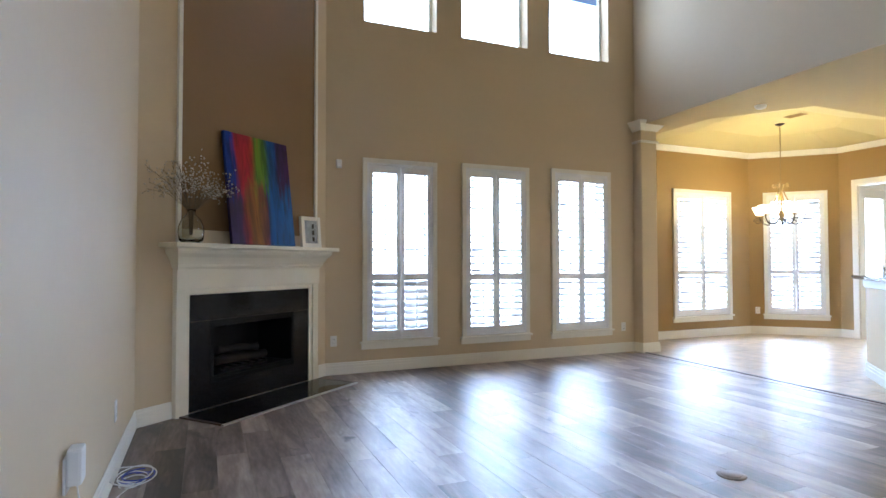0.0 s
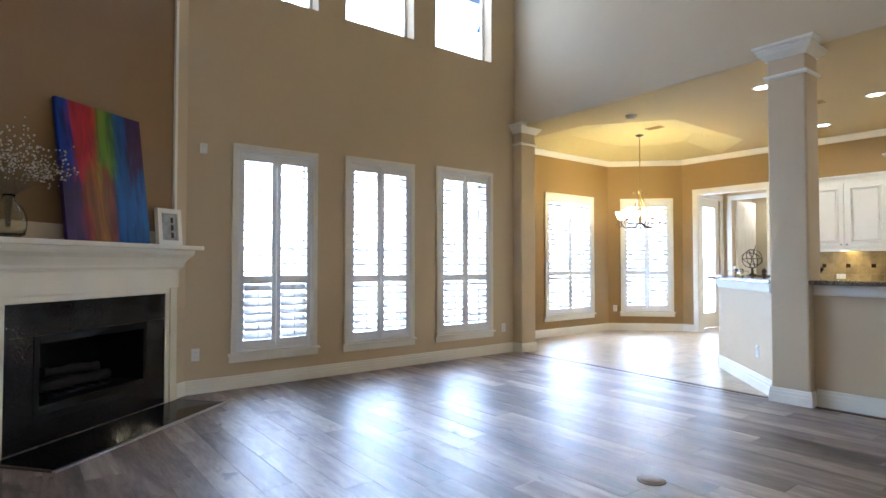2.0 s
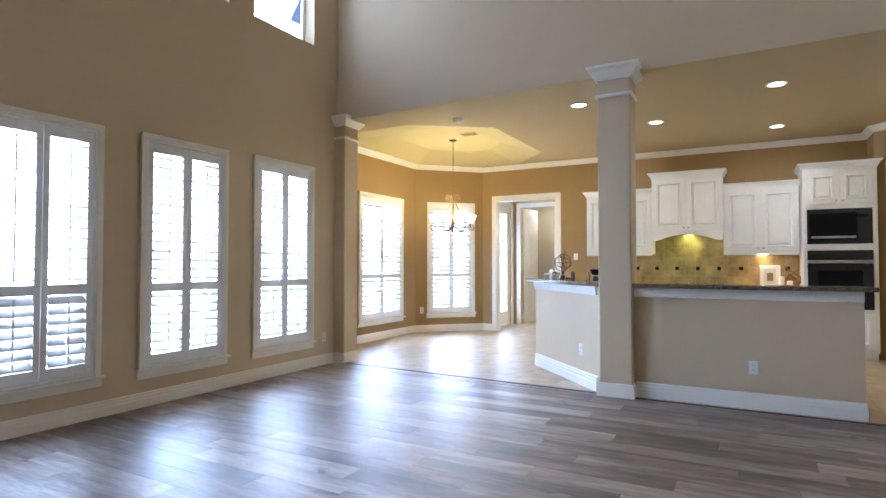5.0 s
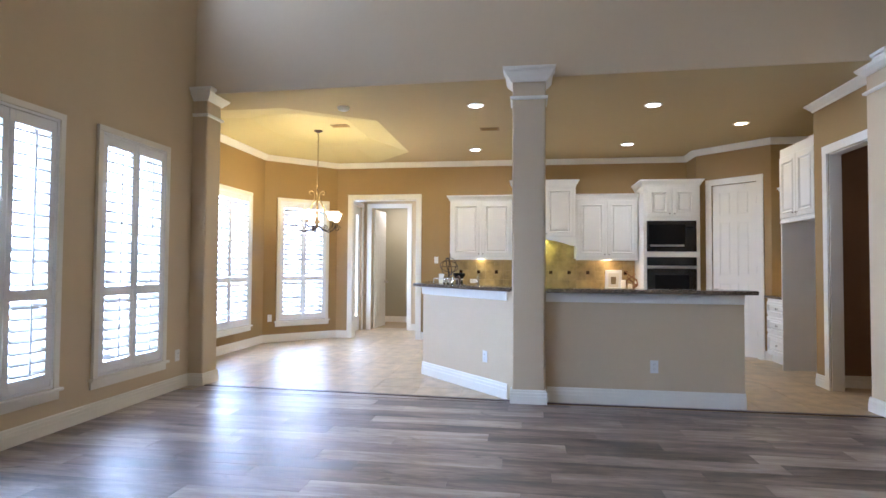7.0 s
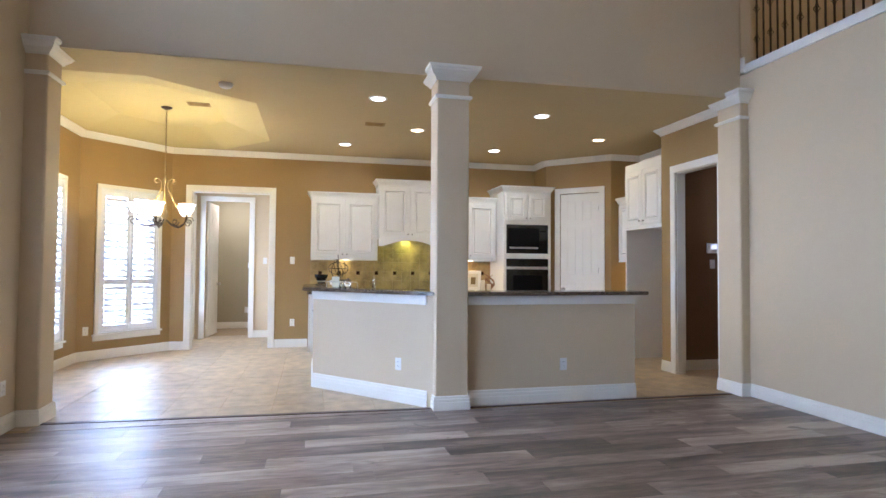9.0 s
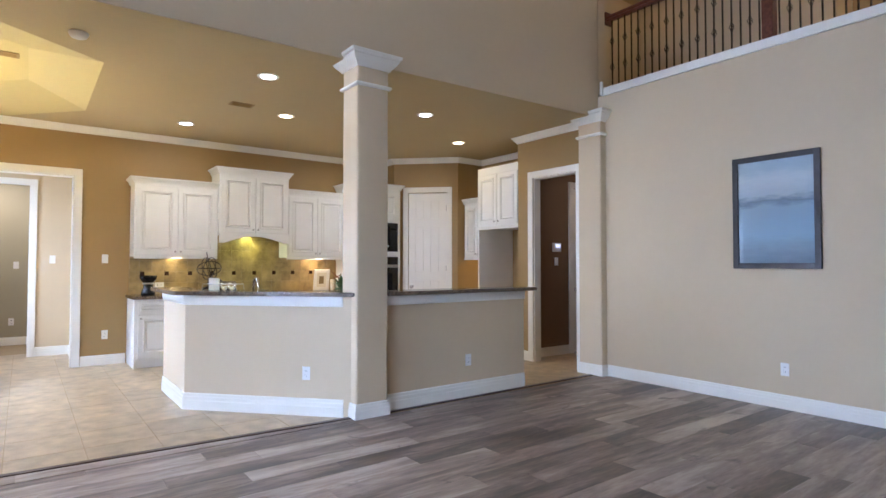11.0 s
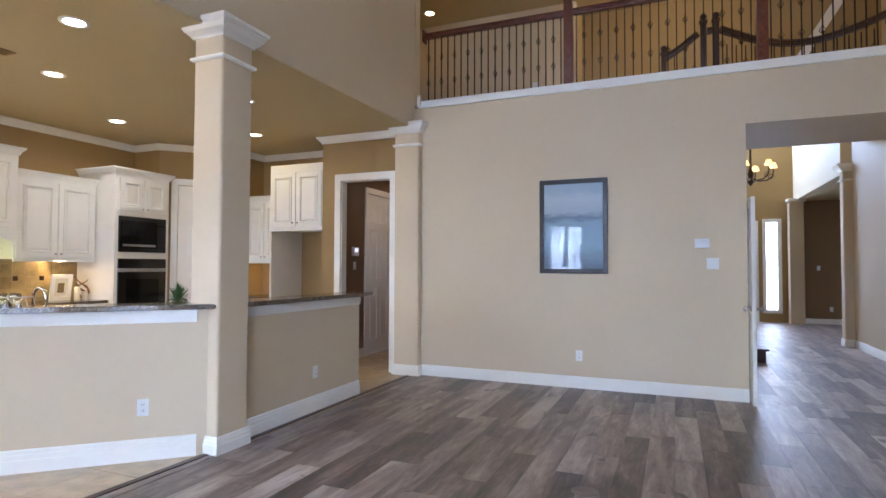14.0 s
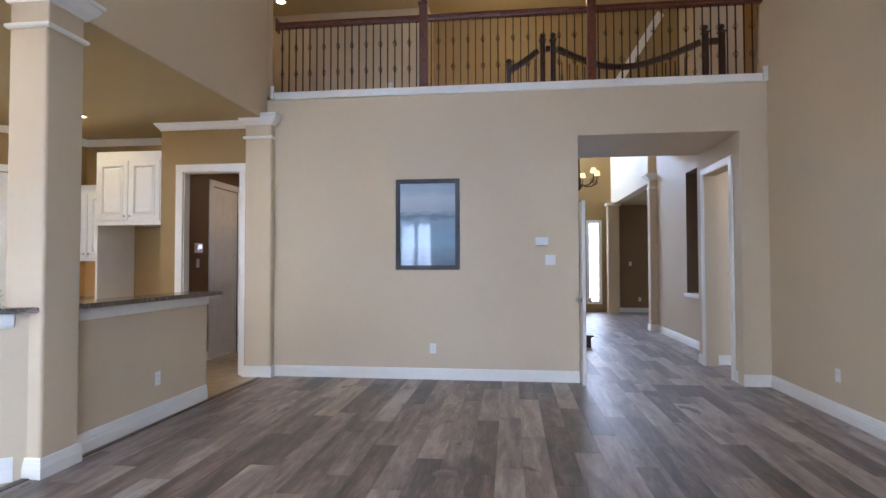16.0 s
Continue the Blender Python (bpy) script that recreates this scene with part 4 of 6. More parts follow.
for k in range(46):
    ang, lean, tall = rng_v.uniform(0, 2 * math.pi), rng_v.uniform(0.05, 0.38), rng_v.uniform(0.2, 0.44)
    p0, p1 = Vector((0.01 * math.cos(ang), 0.01 * math.sin(ang), 0.06)), Vector((0.02 * math.cos(ang), 0.02 * math.sin(ang), 0.25))
    tip = Vector((lean * math.cos(ang), max(-0.1, lean * math.sin(ang)), 0.25 + tall * (1.05 - lean)))
    mid_p = p1.lerp(tip, 0.5) + Vector((0, 0, 0.05))
    twig_bm = bmesh.new()
    tube(twig_bm, [p0, p1, mid_p, tip], [0.0022, 0.002, 0.0015, 0.0008], 4)
    for j in range(13):
        base = mid_p.lerp(tip, rng_v.uniform(0.1, 1.05))
        at = base + Vector((rng_v.gauss(0, 0.03), rng_v.gauss(0, 0.03), rng_v.gauss(0.0, 0.028)))
        if at.y < -0.11:
            at.y = -0.11
        tube(twig_bm, [base, at], 0.0006, 3)
        bmesh.ops.create_icosphere(flowers, subdivisions=1, radius=rng_v.uniform(0.004, 0.0085), matrix=Matrix.Translation(at))
    part("twig", twig_bm, M_TWIG, vase)
part("blossom", flowers, M_BLOSSOM, vase, "tiny dried white blossoms")

fr = thing("photo_frame", "small white box picture frame standing on the mantel", "photo frame", FIRE @ pose(0.385, 0.13, 1.3735, 5, 0, -8))
bm = bmesh.new()
for a, b, c, d in ((-0.125, -0.085, 0, 0.31), (0.085, 0.125, 0, 0.31), (-0.085, 0.085, 0, 0.04), (-0.085, 0.085, 0.27, 0.31)):
    bx(bm, a, b, -0.02, 0.02, c, d, bevel=0.003)
part("frame", bm, M_TRIM, fr)
part("picture", box(-0.086, 0.086, -0.004, 0.004, 0.039, 0.271), M_PRINT, fr, "glossy pale photograph")
for k in range(3):
    part("mount_bar", box(-0.045, -0.02, 0.0045, 0.008, 0.06 + k * 0.066, 0.105 + k * 0.066), M_FRAME, fr, "dark bar of the photograph")


# ---- kitchen ----
def knob(parent, x, y, z, mat=None):
    bm = lathe([(0.001, 0), (0.006, 0), (0.005, 0.012), (0.013, 0.018), (0.014, 0.026), (0.008, 0.03), (0.001, 0.031)], 10, m=Matrix.Rotation(radians(-90), 4, "X"))
    return part("knob", bm, mat or M_NICKEL, parent, "small nickel knob", Matrix.Translation((x, y, z)))


def panel_door(name, parent, u0, u1, z0, z1, knob_at=None, frame_w=0.06, y=0.0):
    """A cabinet door or drawer front: a flat frame, a raised bead, a recess and a raised field, as one body."""
    f = min(frame_w, (u1 - u0) / 3.2, (z1 - z0) / 3.2)
    g = f * 0.45
    bm = bmesh.new()
    rings = []
    for inset, out in ((0, 0.001), (0, 0.017), (0.004, 0.021), (f - 0.002, 0.021), (f + 0.003, 0.031), (f + g * 0.6, 0.031), (f + g, 0.008), (f + g + 0.005, 0.007), (f + g + 0.022, 0.019)):
        inset = min(inset, (u1 - u0) / 2 - 0.004, (z1 - z0) / 2 - 0.004)
        rings.append([bm.verts.new(p) for p in ((u0 + inset, y + out, z0 + inset), (u1 - inset, y + out, z0 + inset), (u1 - inset, y + out, z1 - inset), (u0 + inset, y + out, z1 - inset))])
    for a, b in zip(rings, rings[1:]):
        for k in range(4):
            bm.faces.new((a[k], a[(k + 1) % 4], b[(k + 1) % 4], b[k]))
    bm.faces.new(rings[-1])
    bm.faces.new(rings[0][::-1])
    bmesh.ops.recalc_face_normals(bm, faces=bm.faces)
    d = part(name, bm, M_CAB, parent)
    if knob_at:
        knob(d, knob_at[0], y + 0.021, knob_at[1])
    return d


CABCROWN = [(0, 0), (0.014, 0), (0.018, 0.02), (0.04, 0.055), (0.055, 0.066), (0.055, 0.085), (0, 0.085)]


def upper_cabinet(label, m, w, depth, z0, z1, doors=2, crown_h=True, arch=0.0, left=True, right=True, group="upper cabinets"):
    """Local x along the front, y out into the room, back on the wall at y = -depth."""
    t = thing("upper_cabinet", label, "cabinet", m, group)
    top = z1 - 0.085
    bm = box(0, w, -depth + 0.001, 0, z0, top)
    part("body", bm, M_CAB, t)
    if crown_h:
        path = [(w, -depth + 0.002), (w, 0.0), (0, 0.0), (0, -depth + 0.002)]
        part("crown_moulding", sweep(path[::-1], [(o + 0.001, top + z) for o, z in CABCROWN]), M_CAB, t)
        part("top_board", box(0.001, w - 0.001, -depth + 0.002, 0, top + 0.0005, z1 - 0.003), M_CAB, t)
    lo = z0 + 0.02 + arch
    step = (w - 0.03) / doors
    for i in range(doors):
        a, b = 0.015 + i * step + 0.004, 0.015 + (i + 1) * step - 0.004
        kx = (b - 0.03) if i % 2 == 0 and doors > 1 else (a + 0.03)
        panel_door("cabinet_door", t, a, b, lo, top - 0.025, (kx, lo + 0.045))
    if arch:
        # curved valance under the hood
        bm = bmesh.new()
        n = 14
        front, back_v = [], []
        for k in range(n + 1):
            x = w * k / n
            z = z0 + (arch * 0.75) * math.sin(math.pi * min(1, max(0, (k / n - 0.07) / 0.86)))
            front.append((bm.verts.new((x, 0.001, z)), bm.verts.new((x, 0.001, z0 + arch + 0.015)), bm.verts.new((x, 0.022, z)), bm.verts.new((x, 0.022, z0 + arch + 0.015))))
        for p, q in zip(front, front[1:]):
            bm.faces.new((p[2], q[2], q[3], p[3]))
            bm.faces.new((p[0], p[1], q[1], q[0]))
            bm.faces.new((p[0], q[0], q[2], p[2]))
            bm.faces.new((p[1], p[3], q[3], q[1]))
        bm.faces.new((front[0][0], front[0][2], front[0][3], front[0][1]))
        bm.faces.new((front[-1][0], front[-1][1], front[-1][3], front[-1][2]))
        part("valance", bm, M_CAB, t, "arched white valance")
    else:
        part("light_rail", box(0, w, -0.02, 0.012, z0 - 0.03, z0 - 0.0005, bevel=0.004), M_CAB, t)
    return t


def on_east(y, front_x):
    """Axes of a unit on the back wall: local x runs towards +y, local y towards the camera side."""
    return Matrix.Translation((front_x, y, 0)) @ Matrix.Rotation(radians(90), 4, "Z")


upper_cabinet("white two door upper cabinet with raised panels", on_east(3.275, 9.30), 1.04, 0.35, 1.42, 2.46)
hood = upper_cabinet("white hood cabinet with an arched valance over the cooktop", on_east(2.265, 9.24), 1.005, 0.41, 1.62, 2.69, arch=0.13)
upper_cabinet("white two door upper cabinet with raised panels beside the ovens", on_east(1.29, 9.30), 0.97, 0.35, 1.42, 2.46)

# the hood cabinet's body stays above the valance
for child in hood.children:
    if child.name.startswith("body"):
        me = child.data
        for v in me.vertices:
            if v.co.z < 1.7:
                v.co.z = 1.74

tower = thing("oven_tower", "tall white cabinet holding a microwave over a wall oven", "cabinet", on_east(0.455, 8.95))
part("body", box(0, 0.82, -0.699, 0, 0.1, 2.54), M_CAB, tower)
part("toe_kick", box(0.01, 0.81, -0.69, -0.06, 0, 0.0995), M_CAB, tower)
part("crown_moulding", sweep([(0, -0.698), (0, 0), (0.82, 0), (0.82, -0.698)], [(o + 0.001, 2.54 + z) for o, z in CABCROWN]), M_CAB, tower)
part("side_rail", box(0.8205, 0.835, -0.3, 0.004, 1.86, 1.9, bevel=0.004), M_CAB, tower)
panel_door("cabinet_door", tower, 0.05, 0.405, 2.06, 2.50, (0.375, 2.1))
panel_door("cabinet_door", tower, 0.415, 0.77, 2.06, 2.50, (0.445, 2.1))
panel_door("drawer_front", tower, 0.05, 0.77, 0.14, 0.6, (0.41, 0.4))

mw = thing("microwave", "built-in black microwave with a steel trim in the white tower", "microwave", on_east(0.455, 8.95))
part("trim_frame", box(0.055, 0.775, 0.001, 0.018, 1.525, 1.995, bevel=0.004), M_BLACK, mw)
part("door_glass", box(0.22, 0.745, 0.0185, 0.03, 1.585, 1.935, bevel=0.004), M_SMOKEGLASS, mw)
part("control_panel", box(0.085, 0.212, 0.0185, 0.028, 1.585, 1.935, bevel=0.003), M_BLACK, mw)
part("steel_strip", box(0.235, 0.73, 0.0305, 0.034, 1.60, 1.63, bevel=0.002), M_STEEL, mw, "dull steel strip")
part("display", box(0.10, 0.198, 0.0285, 0.030, 1.88, 1.905), M_SMOKEGLASS, mw)

oven = thing("wall_oven", "built-in black wall oven with a long steel handle", "oven", on_east(0.455, 8.95))
part("control_panel", box(0.055, 0.775, 0.001, 0.026, 1.31, 1.44, bevel=0.004), M_BLACK, oven)
od = part("oven_door", box(0.055, 0.775, 0.001, 0.03, 0.66, 1.265, bevel=0.005), M_BLACK, oven)
part("window_glass", box(0.17, 0.66, 0.0305, 0.033, 0.85, 1.17), M_SMOKEGLASS, od, "dark oven window")
bm = bmesh.new()
tube(bm, [(0.09, 0.065, 1.285), (0.74, 0.065, 1.285)], 0.011, 10)
for hx in (0.12, 0.71):
    tube(bm, [(hx, 0.03, 1.262), (hx, 0.065, 1.285)], 0.008, 6)
part("handle", bm, M_STEEL, od, "long steel handle")
part("steel_trim", box(0.055, 0.775, 0.001, 0.032, 1.268, 1.305, bevel=0.003), M_STEEL, oven)


def base_cabinet(label, m, w, depth, cols, group="base cabinets", drawers_only=False, z1=0.87):
    t = thing("base_cabinet", label, "cabinet", m, group)
    part("body", box(0, w, -depth + 0.001, 0, 0.1, z1), M_CAB, t)
    part("toe_kick", box(0.005, w - 0.005, -depth + 0.01, -0.05, 0.0, 0.0995), M_CAB, t)
    step = w / cols
    for i in range(cols):
        a, b = i * step + 0.02, (i + 1) * step - 0.02
        if drawers_only:
            for lo, hi in ((0.13, 0.38), (0.41, 0.62), (0.65, 0.83)):
                if hi < z1:
                    panel_door("drawer_front", t, a, b, lo, hi, ((a + b) / 2, (lo + hi) / 2), 0.035)
        else:
            panel_door("drawer_front", t, a, b, 0.70, 0.84, ((a + b) / 2, 0.77), 0.03)
            panel_door("cabinet_door", t, a, b, 0.13, 0.675, (b - 0.03, 0.63))
    return t


for k in range(4):
    base_cabinet("white base cabinet with a drawer over a raised panel door", on_east(1.30 + k * 0.755, 9.03), 0.753, 0.62, 1 if k != 1 else 2)
part_end = solid("cabinet_end_panel", box(9.03, 9.649, 4.321, 4.337, 0.0, 0.869), M_CAB, "white flat end panel of the base cabinets", "cabinet panel")
counter("countertop", [(9.0, 1.30), (9.649, 1.30), (9.649, 4.36), (9.0, 4.36)], 0.871, 0.908, "polished brown granite countertop on the back base cabinets")
counter("countertop", [(5.531, 1.13), (6.12, 1.13), (6.12, 2.95), (6.95, 3.55), (7.6, 3.55), (7.6, 4.139), (6.652, 4.139), (5.531, 3.158)], 0.872, 0.908, "polished brown granite sink counter behind the bar wall")
base_cabinet("white base cabinet under the sink counter", Matrix.Translation((6.08, 2.95, 0)) @ Matrix.Rotation(radians(-90), 4, "Z"), 1.8, 0.54, 3)
solid("base_cabinet", prism([(6.09, 2.955), (6.95, 3.58), (7.55, 3.58), (7.55, 4.135), (6.655, 4.135), (5.54, 3.155), (5.54, 2.955)], 0.0, 0.871), M_CAB, "white angled base cabinet under the sink counter", "cabinet", "base cabinets")

# backsplash: stone tiles with dark glass accents
splash = thing("backsplash", "mottled tan stone tile backsplash with small dark accent tiles", "backsplash", kind="structure")
part("backing", box(9.643, 9.6495, 1.31, 4.32, 0.909, 1.79), M_GROUT, splash)
S = 0.152
tile_shapes = {}


def splash_tile(y0, y1, z0, z1):
    key = (round(y1 - y0, 3), round(z1 - z0, 3))
    if key not in tile_shapes:
        tile_shapes[key] = mesh_of("wall_tile", box(-0.005, 0, 0.0015, key[0] - 0.0015, 0.0015, key[1] - 0.0015), M_SPLASH)
    part("wall_tile", tile_shapes[key], M_SPLASH, splash, at=Matrix.Translation((9.6425, y0, z0)))


z = 0.909
while z < 1.78:
    y = 1.31
    while y < 4.31:
        high = 2.27 < y + S / 2 < 3.27
        if z < 1.40 or high:
            splash_tile(y, min(y + S, 4.32), z, min(z + S, 1.395 if not high else 1.79))
        y += S
    z += S
for k in range(10):
    part("accent_tile", box(9.632, 9.637, 1.40 + k * 0.304, 1.455 + k * 0.304, 1.16, 1.215, bevel=0.001), M_ACCENT, splash, "small dark glass accent tile")

ck = thing("cooktop", "black glass cooktop set into the granite counter", "cooktop", Matrix.Translation((9.3, 2.77, 0.9085)))
part("glass", box(-0.25, 0.25, -0.38, 0.38, 0, 0.008, bevel=0.003), M_BLACK, ck)
for dx, dy in ((-0.12, -0.2), (0.12, -0.2), (-0.12, 0.2), (0.12, 0.2)):
    part("burner", lathe([(0.02, 0.008), (0.08, 0.008), (0.085, 0.022), (0.05, 0.024), (0.02, 0.024)], 16), M_SOOT, ck, at=Matrix.Translation((dx, dy, 0.0005)))

fc = thing("faucet", "chrome gooseneck faucet behind the bar", "faucet", Matrix.Translation((6.55, 3.62, 0.909)))
part("base", lathe([(0.001, 0), (0.03, 0), (0.028, 0.02), (0.018, 0.03), (0.016, 0.08), (0.001, 0.08)], 14), M_CHROME, fc)
bm = bmesh.new()
tube(bm, [(0, 0, 0.05), (0, 0, 0.2)] + [(0.07 * (1 - math.cos(a)), 0, 0.2 + 0.07 * math.sin(a)) for a in (radians(20 * k) for k in range(1, 10))] + [(0.14, 0, 0.15)], 0.011, 8)
part("spout", bm, M_CHROME, fc)
bm = bmesh.new()
tube(bm, [(0, 0.015, 0.06), (0, 0.06, 0.1), (0.0, 0.085, 0.15)], [0.01, 0.008, 0.007], 8)
part("lever", bm, M_CHROME, fc)

# refrigerator nook and desk nook
frc = thing("refrigerator_cabinet", "white two door cabinet over the empty refrigerator space", "cabinet", Matrix.Translation((6.745, -0.13, 0)))
part("body", box(0, 0.90, -0.71, 0, 1.87, 2.69), M_CAB, frc)
part("crown_moulding", sweep([(0.0, -0.0), (0.90, 0.0), (0.90, -0.3)][::-1], [(o + 0.001, 2.69 + z) for o, z in CABCROWN]), M_CAB, frc)
panel_door("cabinet_door", frc, 0.025, 0.445, 1.90, 2.66, (0.41, 1.95))
panel_door("cabinet_door", frc, 0.455, 0.875, 1.90, 2.66, (0.49, 1.95))
part("bottom_rail", box(0, 0.90, -0.03, 0.012, 1.84, 1.8695, bevel=0.004), M_CAB, frc)
part("side_panel", box(0.875, 0.90, -0.71, -0.001, 0.001, 1.869), M_CAB, frc, "white full height side panel")
base_cabinet("white desk drawer unit with three drawers", Matrix.Translation((7.66, -0.25, 0)), 0.70, 0.58, 1, drawers_only=True, z1=0.87)
counter("countertop", [(7.655, -0.849), (8.378, -0.849), (8.378, -0.21), (7.655, -0.21)], 0.871, 0.905, "brown granite top on the desk drawer unit")
upper_cabinet("narrow white upper cabinet over the desk nook", Matrix.Translation((7.66, -0.45, 0)), 0.70, 0.38, 1.42, 2.40)


# ---- doors ----
def six_panel_leaf(t, w, h, mat, name="leaf"):
    """A moulded door leaf, 35 mm thick, from its hinge at x = 0, with its panels recessed on both sides."""
    bm = bmesh.new()
    bx(bm, 0, w, -0.011, 0.011, 0, h)
    s, m = 0.11, 0.1
    cols = ((0, s), (w / 2 - m / 2, w / 2 + m / 2), (w - s, w))
    rails = ((0, 0.22), (0.42 * h, 0.42 * h + 0.11), (0.78 * h, 0.78 * h + 0.1), (h - 0.11, h))
    for sgn in (-1, 1):
        y0, y1 = (0.0112, 0.018) if sgn > 0 else (-0.018, -0.0112)
        for a, b in cols:
            bx(bm, a, b, y0, y1, 0, h)
        for a, b in rails:
            for c, d in ((cols[0][1], cols[1][0]), (cols[1][1], cols[2][0])):
                bx(bm, c, d, y0, y1, a, b)
    leaf = part(name, bm, mat, t)
    for sgn in (-1, 1):
        y0, y1 = (0.0112, 0.0165) if sgn > 0 else (-0.0165, -0.0112)
        for (a0, a1), (b0, b1) in zip(rails, rails[1:]):
            for c, d in ((cols[0][1], cols[1][0]), (cols[1][1], cols[2][0])):
                part("panel", box(c + 0.022, d - 0.022, y0, y1, a1 + 0.022, b0 - 0.022, bevel=0.005), mat, leaf)
    return leaf


def door_knob(leaf, x, z, mat):
    for sgn in (-1, 1):
        bm = lathe([(0.001, 0), (0.03, 0), (0.03, 0.006), (0.012, 0.012), (0.011, 0.03), (0.026, 0.042), (0.03, 0.056), (0.02, 0.07), (0.001, 0.073)], 16, m=Matrix.Translation((x, sgn * 0.0185, z)) @ Matrix.Rotation(radians(-90 * sgn), 4, "X"))
        part("door_knob", bm, mat, leaf, "round nickel door knob")


casing("door_4", PAN, 0.10, 0.93, 2.61, label="white casing of the pantry door")
pd = thing("pantry_door", "closed white six panel pantry door", "door", PAN @ pose(0.192, -0.03, 0.012))
lf = six_panel_leaf(pd, 0.646, 2.5, M_TRIM)
door_knob(lf, 0.59, 0.93, M_NICKEL)
for z in (0.3, 1.2, 2.2):
    part("hinge", box(-0.001, 0.012, 0.0185, 0.024, z, z + 0.09), M_NICKEL, lf)

# utility hall door and alarm pad
ud = thing("utility_door", "closed pale six panel door in the dark brown hall", "door", USIDE @ pose(0.91, -0.03, 0.012))
lf = six_panel_leaf(ud, 0.76, 2.445, M_TRIM)
door_knob(lf, 0.69, 0.93, M_NICKEL)
for z in (0.3, 1.2, 2.15):
    part("hinge", box(-0.001, 0.012, 0.0185, 0.024, z, z + 0.09), M_NICKEL, lf)
casing("door_5", USIDE, 0.82, 1.76, 2.55, label="white casing of the utility door")
ap = thing("alarm_keypad", "white alarm keypad with a lit display on the brown wall", "keypad", pose(6.64, -0.77, 1.5, 0, 0, 90))
part("housing", box(-0.085, 0.085, 0.001, 0.028, 0, 0.13, bevel=0.008), M_PLASTIC, ap)
part("display", box(-0.055, 0.03, 0.0285, 0.030, 0.06, 0.11), M_SCREEN, ap, "lit bluish display")


def plate(label, m, kind="outlet", wide=1):
    """A wall plate with a rocker, toggles or two sockets; local y is out of the wall."""
    t = thing("wall_outlet" if kind == "outlet" else "light_switch", label, "outlet" if kind == "outlet" else "switch", m, "wall plates")
    w = 0.036 * wide + 0.0
    part("plate", box(-0.036 - 0.022 * (wide - 1), 0.036 + 0.022 * (wide - 1), 0.0008, 0.007, -0.058, 0.058, bevel=0.002), M_PLASTIC, t)
    if kind == "outlet":
        for z in (-0.021, 0.021):
            s = part("socket", box(-0.016, 0.016, 0.0072, 0.0095, z - 0.015, z + 0.015, bevel=0.003), M_PLASTIC, t)
            for x in (-0.006, 0.006):
                part("slot", box(x - 0.0012, x + 0.0012, 0.0096, 0.0099, z - 0.006, z + 0.006), M_SOOT, s)
    else:
        for k in range(wide):
            x = (k - (wide - 1) / 2) * 0.045
            part("toggle", box(x - 0.005, x + 0.005, 0.0072, 0.018, -0.01, 0.012, bevel=0.002), M_PLASTIC, t)
    return t


plate("white double socket wall outlet below the picture", pose(3.315, YS, 0.36))
plate("white double switch plate below the thermostat", pose(1.958, YS, 1.388), "switch", 2)
plate("white wall outlet beside the windows", pose(1.362, YN, 0.365, 0, 0, 180))
plate("white wall outlet beside the column", pose(5.33, YN, 0.345, 0, 0, 180))
plate("white wall outlet on the bar wall", pose(5.42, 1.90, 0.365, 0, 0, 90))
ANG = math.degrees(math.atan2(1.05, 1.2))
plate("white wall outlet on the angled bar wall", pose(5.42 + 1.18 * 0.26, 3.19 + 1.08 * 0.26, 0.365, 0, 0, ANG))
plate("white switch plate beside the wide opening", pose(9.65, 4.60, 1.386, 0, 0, 90), "switch")
plate("white wall outlet beside the wide opening", pose(9.65, 4.59, 0.393, 0, 0, 90))
plate("white wall outlet between the bay windows", BAY @ pose(1.20, 0, 0.40))
plate("white switch plate under the keypad", pose(6.64, -0.77, 1.36, 0, 0, 90), "switch")
plate("white wall outlet on the side wall", pose(XW, 4.218, 0.364, 0, 0, -90))
plate("white wall outlet on the side wall", pose(XW, 1.15, 0.37, 0, 0, -90))
plate("white switch plate in the vestibule", pose(11.0, 5.12, 1.385, 0, 0, 90), "switch")
plate("white switch plate in the back room", pose(12.6, 5.55, 1.3, 0, 0, 90), "switch")
plate("white wall outlet in the back room", pose(12.6, 5.6, 0.38, 0, 0, 90))
plate("white outlet on the backsplash", pose(9.636, 3.95, 1.03, 0, 90, 90))
plate("white wall outlet in the dining room", pose(-1.15, -9.75, 0.36))
plate("white switch plate in the dining room", pose(-0.9, -9.75, 1.35), "switch")

# vestibule doors
casing("door_6", along((11.0, 4.90), (11.0, 6.31)), 0.41, 1.33, 2.53, label="white casing of the back room door")
bd = thing("back_room_door", "white panelled door standing open into the back room", "door", pose(11.14, 6.12, 0.012, 0, 0, -5))
lf = six_panel_leaf(bd, 0.66, 2.42, M_TRIM)
door_knob(lf, 0.6, 0.93, M_NICKEL)
ed = thing("exterior_door", "white exterior door with a tall glass panel", "door", along((11.0, 6.31), (9.8, 6.31)) @ pose(0.125, -0.05, 0.012))
bm = bmesh.new()
for a, b, c, d in ((0, 0.13, 0, 2.43), (0.72, 0.85, 0, 2.43), (0.13, 0.72, 0, 0.28), (0.13, 0.72, 2.28, 2.43)):
    bx(bm, a, b, -0.02, 0.02, c, d)
lf = part("leaf", bm, M_TRIM, ed)
pn = part("pane", box(0.129, 0.721, -0.004, 0.004, 0.279, 2.281), M_GLASS, lf)
pn.visible_shadow = False
for k in range(30):
    part("blind_slat", box(0.135, 0.715, 0.006, 0.018, 0.30 + k * 0.066, 0.303 + k * 0.066), M_SHUT, lf)
